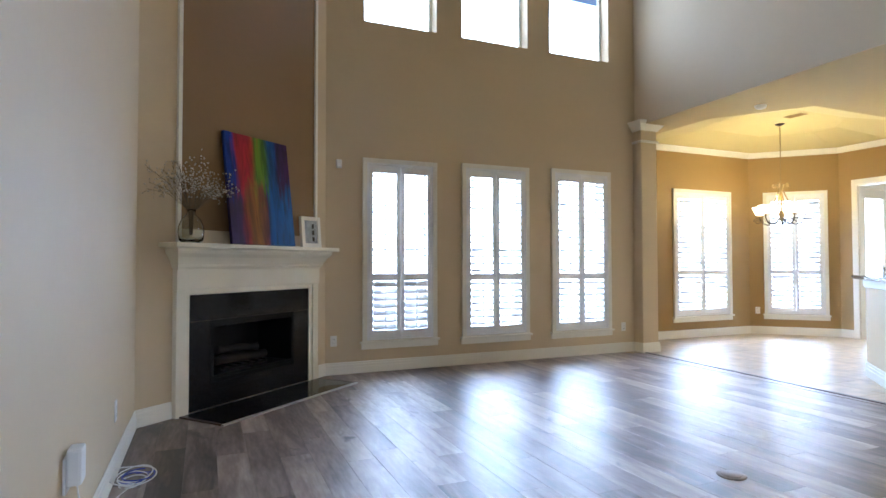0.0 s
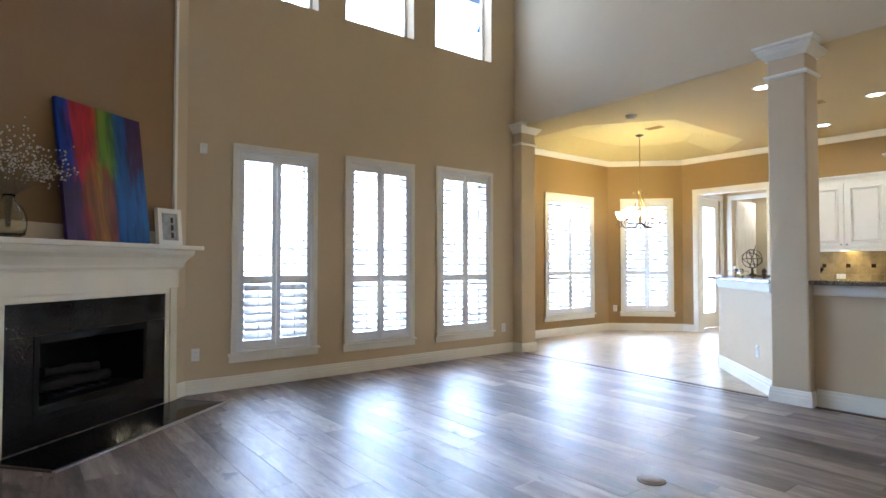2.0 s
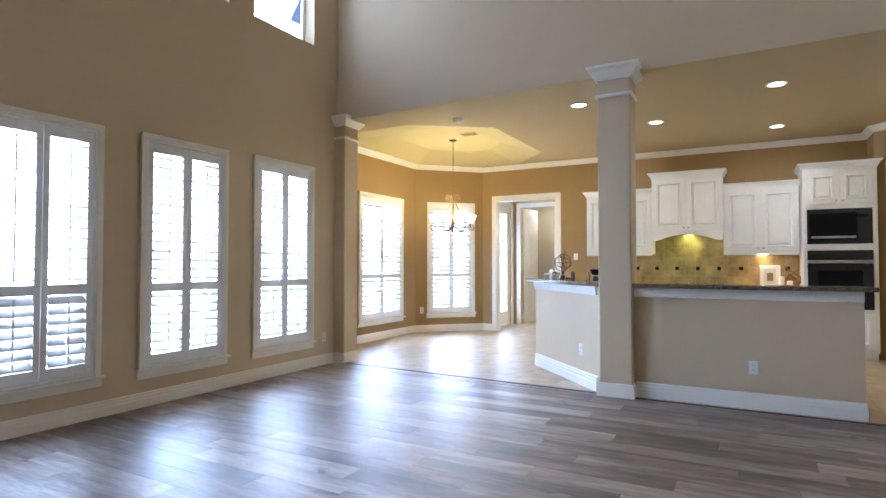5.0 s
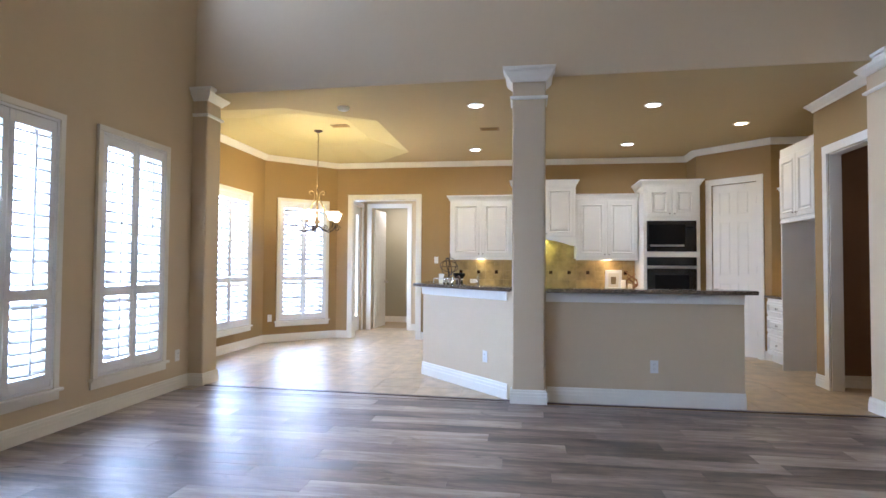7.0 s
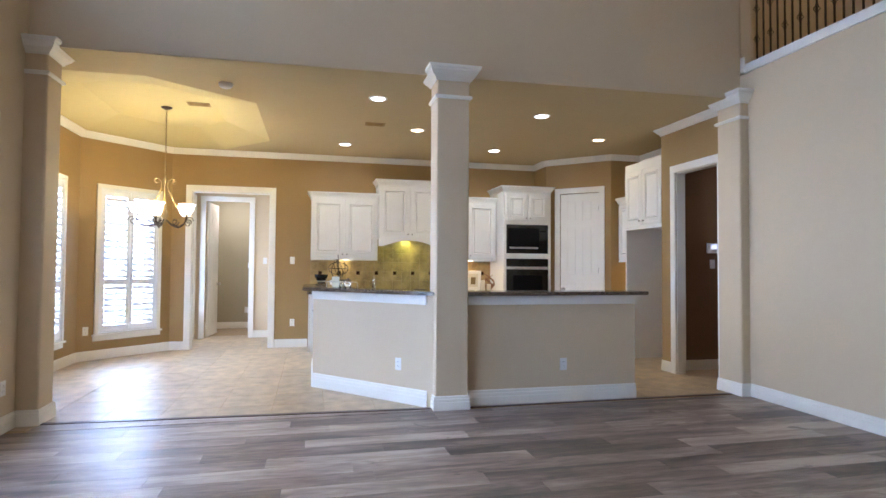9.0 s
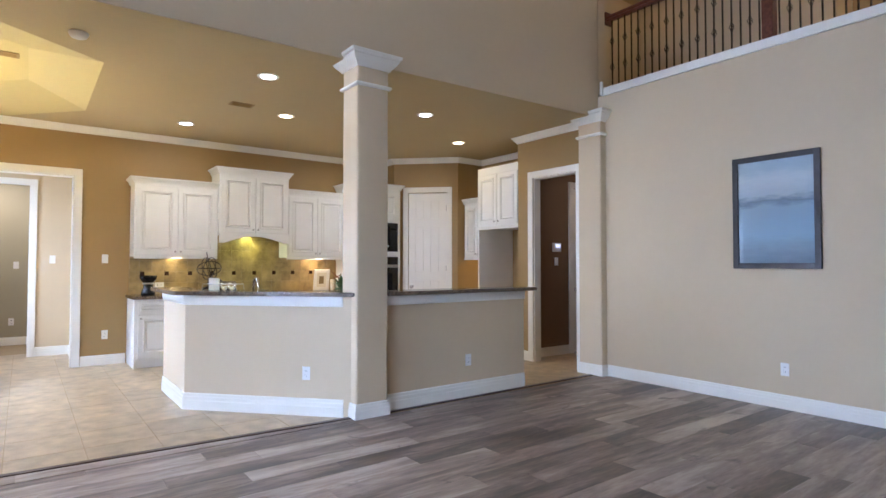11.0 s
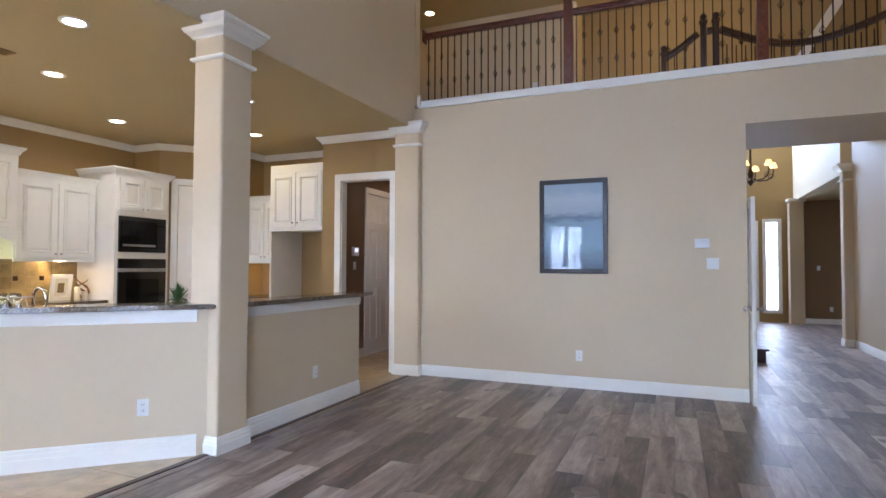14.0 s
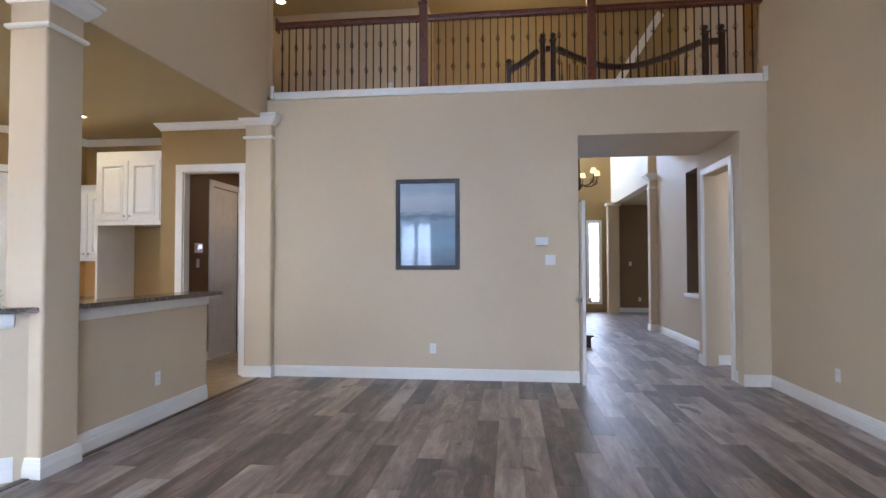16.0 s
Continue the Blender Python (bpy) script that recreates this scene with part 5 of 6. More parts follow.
casing("door_7", along((11.0, 6.31), (9.8, 6.31)), 0.04, 1.06, 2.53, label="white casing of the exterior door")
baseboard([(9.8, 4.90), (11.0, 4.90), (11.0, 5.315)])
baseboard([(11.12, 4.6), (12.6, 4.6), (12.6, 6.46), (11.12, 6.46)])
baseboard([(6.64, -1.035), (6.64, -0.222)])
baseboard([(4.6, -0.26), (4.6, -2.8), (6.64, -2.8), (6.64, -1.985)])


# ---- balcony ----
def baluster_mesh(name, z0, z1, baskets):
    bm = bmesh.new()
    bx(bm, -0.0065, 0.0065, -0.0065, 0.0065, z0, z1)
    bx(bm, -0.013, 0.013, -0.013, 0.013, z0, z0 + 0.022, bevel=0.003)
    for zc in baskets:
        for k in range(4):
            a = k * math.pi / 2 + 0.4
            pts = []
            for j in range(7):
                f = j / 6
                r = 0.004 + 0.024 * math.sin(math.pi * f)
                b = a + 1.5 * f
                pts.append((r * math.cos(b), r * math.sin(b), zc - 0.03 + 0.06 * f))
            tube(bm, pts, 0.0035, 4)
        for s in (-1, 1):
            bx(bm, -0.01, 0.01, -0.01, 0.01, zc + s * 0.034 - 0.005, zc + s * 0.034 + 0.005)
    return mesh_of(name, bm, M_IRON)


RAIL_PROFILE = [(-0.03, 0.0), (-0.032, 0.02), (-0.024, 0.03), (-0.035, 0.048), (-0.026, 0.07), (0.0, 0.078), (0.026, 0.07), (0.035, 0.048), (0.024, 0.03), (0.032, 0.02), (0.03, 0.0)]


def rail_along(pts, mat_parent, name="handrail", scale=1.0):
    """A moulded handrail through points in space."""
    bm = bmesh.new()
    pts = [Vector(p) for p in pts]
    rings = []
    for i, p in enumerate(pts):
        d = (pts[min(i + 1, len(pts) - 1)] - pts[max(i - 1, 0)]).normalized()
        side = Vector((-d.y, d.x, 0)).normalized()
        up = d.cross(side) * -1 if d.cross(side).z < 0 else d.cross(side)
        rings.append([bm.verts.new(p + side * o * scale + up * z * scale) for o, z in RAIL_PROFILE])
    k = len(RAIL_PROFILE)
    for a, b in zip(rings, rings[1:]):
        for j in range(k):
            bm.faces.new((a[j], a[(j + 1) % k], b[(j + 1) % k], b[j]))
    bm.faces.new(rings[0])
    bm.faces.new(rings[-1][::-1])
    bmesh.ops.recalc_face_normals(bm, faces=bm.faces)
    return part(name, bm, M_RAIL, mat_parent)


def newel(parent, x, y, z0, z1, w=0.045, ball=True, mat=None):
    bm = box(x - w, x + w, y - w, y + w, z0, z1, bevel=0.004)
    bx(bm, x - w - 0.012, x + w + 0.012, y - w - 0.012, y + w + 0.012, z1, z1 + 0.022, bevel=0.005)
    if ball:
        lathe([(0.001, z1 + 0.022), (0.02, z1 + 0.022), (0.016, z1 + 0.035), (0.036, z1 + 0.055), (0.04, z1 + 0.075), (0.03, z1 + 0.1), (0.001, z1 + 0.11)], 12, bm=(tmp := bmesh.new()))
        bmesh.ops.translate(tmp, vec=(x, y, 0), verts=tmp.verts)
        me = bpy.data.meshes.new("tmp")
        tmp.to_mesh(me)
        tmp.free()
        bm.from_mesh(me)
        bpy.data.meshes.remove(me)
    return part("newel_post", bm, mat or M_RAIL, parent)


BY = YS - 0.07
bal = thing("balustrade", "cherry wood handrail on dark twisted iron balusters along the balcony", "balustrade")
rail_along([(XW + 0.012, BY, 4.255), (2.5, BY, 4.255), (5.255, BY, 4.255)], bal)
part("rosette", box(5.25, 5.268, BY - 0.06, BY + 0.06, 4.21, 4.37, bevel=0.01), M_RAIL, bal)
for x in (3.43, 1.472):
    newel(bal, x, BY, 3.4265, 4.45, 0.05)
plain, fancy = baluster_mesh("baluster", 3.4262, 4.257, ()), baluster_mesh("baluster", 3.4262, 4.257, (4.005, 3.69))
n = 0
x = 5.20
while x > XW + 0.05:
    if min(abs(x - 3.43), abs(x - 1.472)) > 0.07:
        part("baluster", fancy if n % 2 == 0 else plain, M_IRON, bal, at=Matrix.Translation((x, BY, 0)))
    n += 1
    x -= 0.0885

stair = thing("stair_balustrade", "dark wood stair handrail curving between paired newel posts", "balustrade")
SY = -1.0
newel(stair, 2.42, SY, 3.401, 3.95, 0.03, mat=M_DARKWOOD)
for x in (1.98, 1.845, -0.06, -0.26):
    newel(stair, x, SY, 3.401, 4.27, 0.034, mat=M_DARKWOOD)
for o in (rail_along([(2.40, SY, 3.86), (2.2, SY, 3.98), (2.02, SY, 4.12)], stair), rail_along([(1.80 - 1.82 * f, SY - 0.35 * math.sin(math.pi * f), 4.13 - 0.16 * math.sin(math.pi * f)) for f in (k / 14 for k in range(15))], stair), rail_along([(1.94, SY, 4.13), (1.885, SY, 4.13)], stair), rail_along([(-0.10, SY, 4.13), (-0.22, SY, 4.13)], stair)):
    o.data.materials[0] = M_DARKWOOD
low_a, low_b = baluster_mesh("baluster", 3.401, 3.99, (3.68,)), baluster_mesh("baluster", 3.401, 3.99, (3.80, 3.6))
for k in range(17):
    f = (k + 0.7) / 17.4
    part("baluster", low_a if k % 2 else low_b, M_IRON, stair, at=Matrix.Translation((1.80 - 1.82 * f, SY - 0.35 * math.sin(math.pi * f), 0)))
for k in range(3):
    part("baluster", low_a, M_IRON, stair, at=Matrix.Translation((2.30 - 0.11 * k, SY, -0.05 + 0.05 * k)))
sk = setting("stair_skirt", prism([(0.0, 0), (1.42, 0), (1.42, 0.025), (0, 0.025)], 0, 0.13), M_TRIM, "white sloping stair skirt board on the loft wall", "skirt board")
sk.matrix_world = pose(0.50, -3.598, 4.45, 0, -58, 180) @ pose(0, -0.028, 0)
casing("door_8", along((XW - 2.0, -3.6), (6.9, -3.6)), 1.0, 1.9, 5.54, z0=3.401, label="white casing of the loft doorway")
for lx, lz in ((4.467, 4.42), (4.02, 4.232)):
    plate("white switch plate on the loft wall", pose(lx, -3.0, lz), "switch", 2)

# ---- wall things ----
def seascape_material():
    m = bpy.data.materials.new("seascape_print")
    m.use_nodes = True
    n, l = m.node_tree.nodes, m.node_tree.links
    b = n["Principled BSDF"]
    tc, sep, noi = n.new("ShaderNodeTexCoord"), n.new("ShaderNodeSeparateXYZ"), n.new("ShaderNodeTexNoise")
    mp = n.new("ShaderNodeMapping")
    mp.inputs["Scale"].default_value = (2, 2, 9)
    l.new(tc.outputs["Generated"], mp.inputs[0])
    l.new(mp.outputs[0], noi.inputs["Vector"])
    l.new(tc.outputs["Generated"], sep.inputs[0])
    noi.inputs["Scale"].default_value, noi.inputs["Detail"].default_value = 2.0, 6
    k = n.new("ShaderNodeMath")
    k.operation = "MULTIPLY_ADD"
    k.inputs[1].default_value = 0.16
    l.new(noi.outputs[0], k.inputs[0])
    l.new(sep.outputs["Z"], k.inputs[2])
    r = n.new("ShaderNodeValToRGB")
    els = r.color_ramp.elements
    stops = [(0.05, (0.12, 0.17, 0.21)), (0.2, (0.2, 0.28, 0.34)), (0.35, (0.26, 0.4, 0.5)), (0.62, (0.27, 0.38, 0.46)), (0.68, (0.15, 0.21, 0.26)), (0.74, (0.4, 0.47, 0.52)), (0.9, (0.5, 0.57, 0.6)), (1.0, (0.38, 0.47, 0.54))]
    while len(els) < len(stops):
        els.new(0.5)
    for e, (p, c) in zip(els, stops):
        e.position, e.color = p, (*c, 1)
    l.new(k.outputs[0], r.inputs[0])
    l.new(r.outputs[0], b.inputs["Base Color"])
    b.inputs["Roughness"].default_value = 0.6
    b.inputs["Coat Weight"].default_value = 1.0
    b.inputs["Coat Roughness"].default_value = 0.02
    return m


M_SEA = seascape_material()
pic = thing("framed_picture", "blue grey seascape under glass in a dark wooden frame", "picture", pose(3.375, YS, 1.807))
bm = bmesh.new()
W, H, F = 0.378, 0.532, 0.052
for a, b, c, d in ((-W, -W + F, -H, H), (W - F, W, -H, H), (-W + F, W - F, -H, -H + F), (-W + F, W - F, H - F, H)):
    bx(bm, a, b, 0.001, 0.028, c, d, bevel=0.004)
part("frame", bm, M_FRAME, pic)
part("print", box(-W + F - 0.002, W - F + 0.002, 0.004, 0.012, -H + F - 0.002, H - F + 0.002), M_SEA, pic, "glazed seascape print")

th = thing("thermostat", "white wall thermostat beside the passage", "thermostat", pose(2.055, YS, 1.598))
part("housing", box(-0.072, 0.072, 0.001, 0.026, -0.048, 0.048, bevel=0.006), M_PLASTIC, th)
part("display", box(-0.01, 0.05, 0.0265, 0.028, -0.025, 0.03, bevel=0.001), M_PLASTIC, th)

ms = thing("motion_sensor", "small white motion sensor on the window wall", "sensor", pose(1.411, YN, 2.30, 0, 0, 180))
part("housing", box(-0.03, 0.03, 0.001, 0.04, -0.045, 0.05, bevel=0.008), M_PLASTIC, ms)
part("lens", box(-0.02, 0.02, 0.0405, 0.046, -0.035, 0.005, bevel=0.004), M_SHUT, ms)

wf = thing("plug_in_extender", "white plug-in network extender with trailing cables", "extender", pose(XW, 2.95, 0.40, 0, 0, -90))
part("housing", box(-0.045, 0.045, 0.012, 0.062, 0.0, 0.135, bevel=0.012), M_PLASTIC, wf)
part("socket_plate", box(-0.036, 0.036, 0.001, 0.0115, -0.03, 0.1, bevel=0.002), M_PLASTIC, wf)
bm = bmesh.new()
tube(bm, [(0.0, 0.04, 0.0), (-0.05, 0.045, -0.12), (-0.25, 0.04, -0.3), (-0.55, 0.05, -0.385), (-0.9, 0.07, -0.394)], 0.003, 5)
part("cord", bm, M_PLASTIC, wf)

cb = thing("coiled_cable", "loose coil of white and blue network cable on the floor", "cable", pose(-0.30, 4.03, 0.0))
bm, bm2 = bmesh.new(), bmesh.new()
rng_c = random.Random(5)
for k in range(7):
    r = 0.06 + 0.014 * k * rng_c.uniform(0.6, 1.2)
    cx, cy, tilt, ph = rng_c.gauss(0, 0.02), rng_c.gauss(0, 0.03), rng_c.uniform(-0.5, 0.5), rng_c.uniform(0, 6)
    pts = [(cx + r * 0.75 * math.cos(a + ph), cy + r * math.sin(a + ph), 0.012 + 0.006 * k + max(0.0, 0.3 * r * tilt * math.cos(a))) for a in (2 * math.pi * j / 22 for j in range(21))]
    tube(bm if k not in (2, 5) else bm2, pts, 0.0035, 5)
tube(bm, [(0.0, -0.09, 0.01), (-0.06, -0.25, 0.006), (-0.08, -0.5, 0.005), (-0.1, -0.8, 0.005)], 0.0035, 5)
tube(bm2, [(0.02, 0.08, 0.03), (0.08, 0.1, 0.02), (0.12, 0.14, 0.006)], 0.0035, 5)
part("white_cable", bm, M_PLASTIC, cb)
M_BLUE = material("blue_cable_sheath", (0.03, 0.06, 0.4), 0.5, vary=0.1)
part("blue_cable", bm2, M_BLUE, cb, "blue cable loops")

fd = thing("floor_outlet", "round brushed metal floor outlet cover set in the planks", "floor outlet", pose(2.83, 2.82, 0.0005))
part("ring", lathe([(0.001, 0), (0.078, 0), (0.078, 0.003), (0.07, 0.006), (0.001, 0.006)], 28), M_FLOORCAP, fd)
part("lid", lathe([(0.001, 0.0062), (0.056, 0.0062), (0.054, 0.008), (0.001, 0.008)], 24), M_FLOORCAP, fd)


# ---- ceiling fittings ----
def can_light(x, y, warm, z=LOW):
    t = thing("recessed_light", "lit recessed ceiling light with a white trim ring" if not warm else "warm lit recessed ceiling light with a white trim ring", "ceiling light", pose(x, y, z), "recessed lights")
    part("trim_ring", lathe([(0.07, -0.002), (0.1, -0.002), (0.098, -0.008), (0.08, -0.012), (0.07, -0.006), (0.07, -0.002)], 24), M_TRIM, t)
    part("lamp_face", lathe([(0.001, -0.004), (0.071, -0.004), (0.071, -0.002), (0.001, -0.002)], 24), M_BULBWARM if warm else M_BULBCOOL, t, "glowing lamp face")
    return t


CANS = [(6.30, 3.63, False), (6.515, 1.655, False), (7.475, 0.39, True), (8.68, 3.84, False), (8.556, 1.575, False), (7.563, 2.965, True)]
for x, y, warm in CANS:
    can_light(x, y, warm)
can_light(6.215, -2.48, True, TOP)


def ceiling_vent(x, y, z, turn=0.0):
    t = thing("ceiling_vent", "tan metal ceiling air vent with angled slats", "air vent", pose(x, y, z, 0, 0, turn) @ Matrix.Scale(0.78, 4))
    bm = bmesh.new()
    for a, b, c, d in ((-0.16, -0.13, -0.09, 0.09), (0.13, 0.16, -0.09, 0.09), (-0.13, 0.13, -0.09, -0.065), (-0.13, 0.13, 0.065, 0.09)):
        bx(bm, a, b, c, d, -0.012, -0.001, bevel=0.003)
    part("frame", bm, M_GOLD, t)
    part("backing", box(-0.131, 0.131, -0.066, 0.066, -0.003, -0.001), M_BROWN, t)
    for k in range(6):
        part("slat", box(-0.13, 0.13, -0.008, 0.008, -0.001, 0.001), M_GOLD, t, at=pose(0, -0.052 + k * 0.021, -0.008, 35))
    return t


ceiling_vent(7.40, 3.54, LOW, 90)
ceiling_vent(7.53, 5.645, LOW + 0.1385, 90)
sd = thing("smoke_detector", "round white smoke detector on the ceiling", "smoke detector", pose(6.19, 5.15, LOW))
part("housing", lathe([(0.001, -0.045), (0.035, -0.045), (0.055, -0.036), (0.068, -0.012), (0.068, -0.001), (0.001, -0.001)], 24), M_PLASTIC, sd)


# ---- chandeliers ----
def scroll(turns, r0, r1, flip=1, n=18):
    return [((r0 + (r1 - r0) * k / n) * math.cos(flip * turns * 2 * math.pi * k / n), (r0 + (r1 - r0) * k / n) * math.sin(flip * turns * 2 * math.pi * k / n)) for k in range(n + 1)]


CX, CY = 7.785, 6.06
ch = thing("chandelier", "bronze scroll arm chandelier with five lit bell glass shades", "chandelier", pose(CX, CY, 0))
ctop = LOW + 0.139
part("canopy", lathe([(0.001, ctop - 0.03), (0.02, ctop - 0.03), (0.06, ctop - 0.012), (0.065, ctop - 0.001), (0.001, ctop - 0.001)], 20), M_DARKWOOD, ch, "dark round canopy")
bm = bmesh.new()
z = ctop - 0.03
k = 0
while z > 2.37:
    pts = [(0.008 * math.cos(a) * (k % 2), 0.008 * math.cos(a) * (1 - k % 2), z - 0.017 + 0.019 * math.sin(a)) for a in (2 * math.pi * j / 8 for j in range(9))]
    tube(bm, pts, 0.0028, 4)
    z, k = z - 0.028, k + 1
part("chain", bm, M_GILT, ch)
part("stem", lathe([(0.001, 1.80), (0.012, 1.81), (0.03, 1.83), (0.02, 1.86), (0.045, 1.9), (0.03, 1.95), (0.014, 1.98), (0.012, 2.3), (0.02, 2.34), (0.001, 2.38)], 14), M_GILT, ch)
for k in range(4):
    a = k * math.pi / 2 + 0.3
    bm = bmesh.new()
    prof2 = [(0.15, 1.95), (0.13, 2.02), (0.085, 2.12), (0.045, 2.21), (0.03, 2.27), (0.04, 2.33), (0.08, 2.365), (0.108, 2.35), (0.112, 2.32), (0.095, 2.3), (0.075, 2.315)]
    tube(bm, [(r * math.cos(a), r * math.sin(a), z) for r, z in prof2], 0.0095, 6)
    part("upper_scroll", bm, M_GILT, ch)
shade_profile = [(0.03, 0.0), (0.045, 0.004), (0.066, 0.03), (0.076, 0.075), (0.1, 0.115), (0.097, 0.115), (0.072, 0.075), (0.062, 0.032), (0.03, 0.006)]
for k in range(5):
    a = k * 2 * math.pi / 5 + 0.55
    ca, sa = math.cos(a), math.sin(a)
    bm = bmesh.new()
    arm = [(0.03, 1.85), (0.1, 1.79), (0.19, 1.765), (0.26, 1.80), (0.298, 1.86), (0.30, 1.90)]
    tube(bm, [(r * ca, r * sa, z) for r, z in arm], [0.009, 0.009, 0.008, 0.008, 0.007, 0.007], 6)
    tube(bm, [((0.335 + x) * ca, (0.335 + x) * sa, 1.83 + y) for x, y in scroll(1.5, 0.055, 0.012)], 0.005, 5)
    tube(bm, [((0.15 + x) * ca, (0.15 + x) * sa, 1.83 + y) for x, y in scroll(1.4, 0.05, 0.01, -1)], 0.004, 5)
    arm_ob = part("arm", bm, M_IRON, ch, "dark bronze scrolled arm")
    part("cup", lathe([(0.001, 1.895), (0.018, 1.895), (0.034, 1.915), (0.001, 1.92)], 12, m=Matrix.Translation((0.30 * ca, 0.30 * sa, 0))), M_GILT, arm_ob)
    part("shade", lathe(shade_profile, 18, m=Matrix.Translation((0.30 * ca, 0.30 * sa, 1.922))), M_FROST, arm_ob, "lit frosted bell glass shade")

FX, FY = 1.180, -3.9
fch = thing("foyer_chandelier", "dark bronze foyer chandelier with lit parchment shades", "chandelier", pose(FX, FY, 0))
part("stem", lathe([(0.001, 2.66), (0.02, 2.68), (0.05, 2.72), (0.03, 2.78), (0.045, 2.85), (0.02, 2.95), (0.015, 3.4), (0.001, 3.4)], 14), M_IRON, fch)
bm = bmesh.new()
tube(bm, [(0, 0, 3.38), (0, 0, TOP - 0.01)], 0.008, 6)
part("rod", bm, M_IRON, fch)
for k in range(6):
    a = k * math.pi / 3 + 0.2
    ca, sa = math.cos(a), math.sin(a)
    bm = bmesh.new()
    tube(bm, [(r * ca, r * sa, z) for r, z in ((0.03, 2.78), (0.12, 2.74), (0.24, 2.75), (0.32, 2.81), (0.34, 2.88), (0.335, 2.93))], 0.011, 6)
    tube(bm, [((0.3 + x) * ca, (0.3 + x) * sa, 2.8 + y) for x, y in scroll(1.2, 0.05, 0.015)], 0.006, 5)
    arm_ob = part("arm", bm, M_IRON, fch)
    part("shade", lathe([(0.058, 2.95), (0.062, 2.95), (0.034, 3.03), (0.03, 3.03), (0.058, 2.952)], 16, m=Matrix.Translation((0.335 * ca, 0.335 * sa, 0))), M_SHADE, arm_ob, "lit parchment shade")

# ---- passage and foyer things ----
od2 = thing("open_door", "white door standing open along the passage edge", "door", pose(1.612, -0.62, 0.012, 0, 0, 90))
lf = six_panel_leaf(od2, 0.735, 2.03, M_TRIM)
door_knob(lf, 0.68, 0.93, M_NICKEL)

frd = thing("front_door", "dark wooden front door with a tall oval topped glass panel", "door", pose(0.47, -9.85, 0.012))
bm = bmesh.new()
for a, b, c, d in ((0, 0.17, 0, 2.42), (0.77, 0.94, 0, 2.42), (0.17, 0.77, 0, 0.62), (0.17, 0.77, 2.25, 2.42)):
    bx(bm, a, b, -0.02, 0.03, c, d)
lf = part("leaf", bm, M_DARKWOOD, frd)
pn = part("pane", box(0.169, 0.771, 0.0, 0.006, 0.619, 2.251), M_GLASS, lf)
pn.visible_shadow = False
FSOUTH = along((-3.2, -9.8), (4.2, -9.8))
casing("door_9", FSOUTH, 3.2 + 0.37, 3.2 + 1.51, 2.54, label="white casing of the front door")
sl = thing("window_9", "tall narrow sidelight window beside the front door", "window", FSOUTH, kind="structure")
bm = bmesh.new()
for a, b, c, d in ((3.06, 3.14, 0.22, 2.58), (3.40, 3.48, 0.22, 2.58), (3.14, 3.40, 2.5, 2.58), (3.14, 3.40, 0.22, 0.3)):
    bx(bm, a, b, 0.0006, 0.02, c, d)
part("window_frame", bm, M_TRIM, sl)
bm = bmesh.new()
for z in (0.75, 1.2, 1.65, 2.1):
    bx(bm, 3.141, 3.399, -0.1, -0.08, z, z + 0.015)
part("muntin", bm, M_TRIM, sl)
pn = part("pane", box(3.141, 3.399, -0.12, -0.115, 0.301, 2.499), M_GLASS, sl)
pn.visible_shadow = False
nw = thing("newel", "dark walnut stair newel with a stepped base in the foyer", "newel post", pose(1.34, -2.95, 0))
part("base", box(-0.2, 0.2, -0.15, 0.15, 0.001, 0.17, bevel=0.01), M_DARKWOOD, nw)
part("tread", box(-0.24, 0.24, -0.18, 0.18, 0.1705, 0.205, bevel=0.012), M_DARKWOOD, nw)
part("post", lathe([(0.001, 0.206), (0.08, 0.206), (0.08, 0.45), (0.05, 0.5), (0.058, 0.8), (0.045, 1.1), (0.045, 1.25), (0.075, 1.32), (0.085, 1.36), (0.001, 1.375)], 14), M_DARKWOOD, nw)
pil = thing("entry_pilaster", "beige pilaster with a white cap between foyer and dining room", "pilaster", kind="structure")
part("shaft", box(-0.55, -0.25, -9.70, -9.40, 0, 2.95, bevel=0.008), M_WALL, pil)
part("cap", box(-0.59, -0.21, -9.72, -9.36, 2.9505, 3.03, bevel=0.012), M_TRIM, pil)

# ---- things on the counters ----
ar = thing("wire_sphere", "dark metal open wire sphere ornament on the sink counter", "ornament", pose(6.86, 4.00, 1.0725))
for k in range(5):
    q = Euler((k * 0.63, 0.3 * k, k * 1.1)).to_matrix()
    part("ring", tube(bmesh.new(), [q @ Vector((0.11 * math.cos(a), 0.11 * math.sin(a), 0)) + Vector((0, 0, 0.2)) for a in (2 * math.pi * j / 24 for j in range(25))], 0.0038, 5), M_IRON, ar)
part("needle", tube(bmesh.new(), [(-0.06, 0.0, 0.10), (0.1, 0, 0.36)], 0.005, 5), M_IRON, ar)
part("foot", lathe([(0.001, 0), (0.06, 0), (0.055, 0.012), (0.015, 0.03), (0.012, 0.095), (0.001, 0.095)], 14), M_IRON, ar)

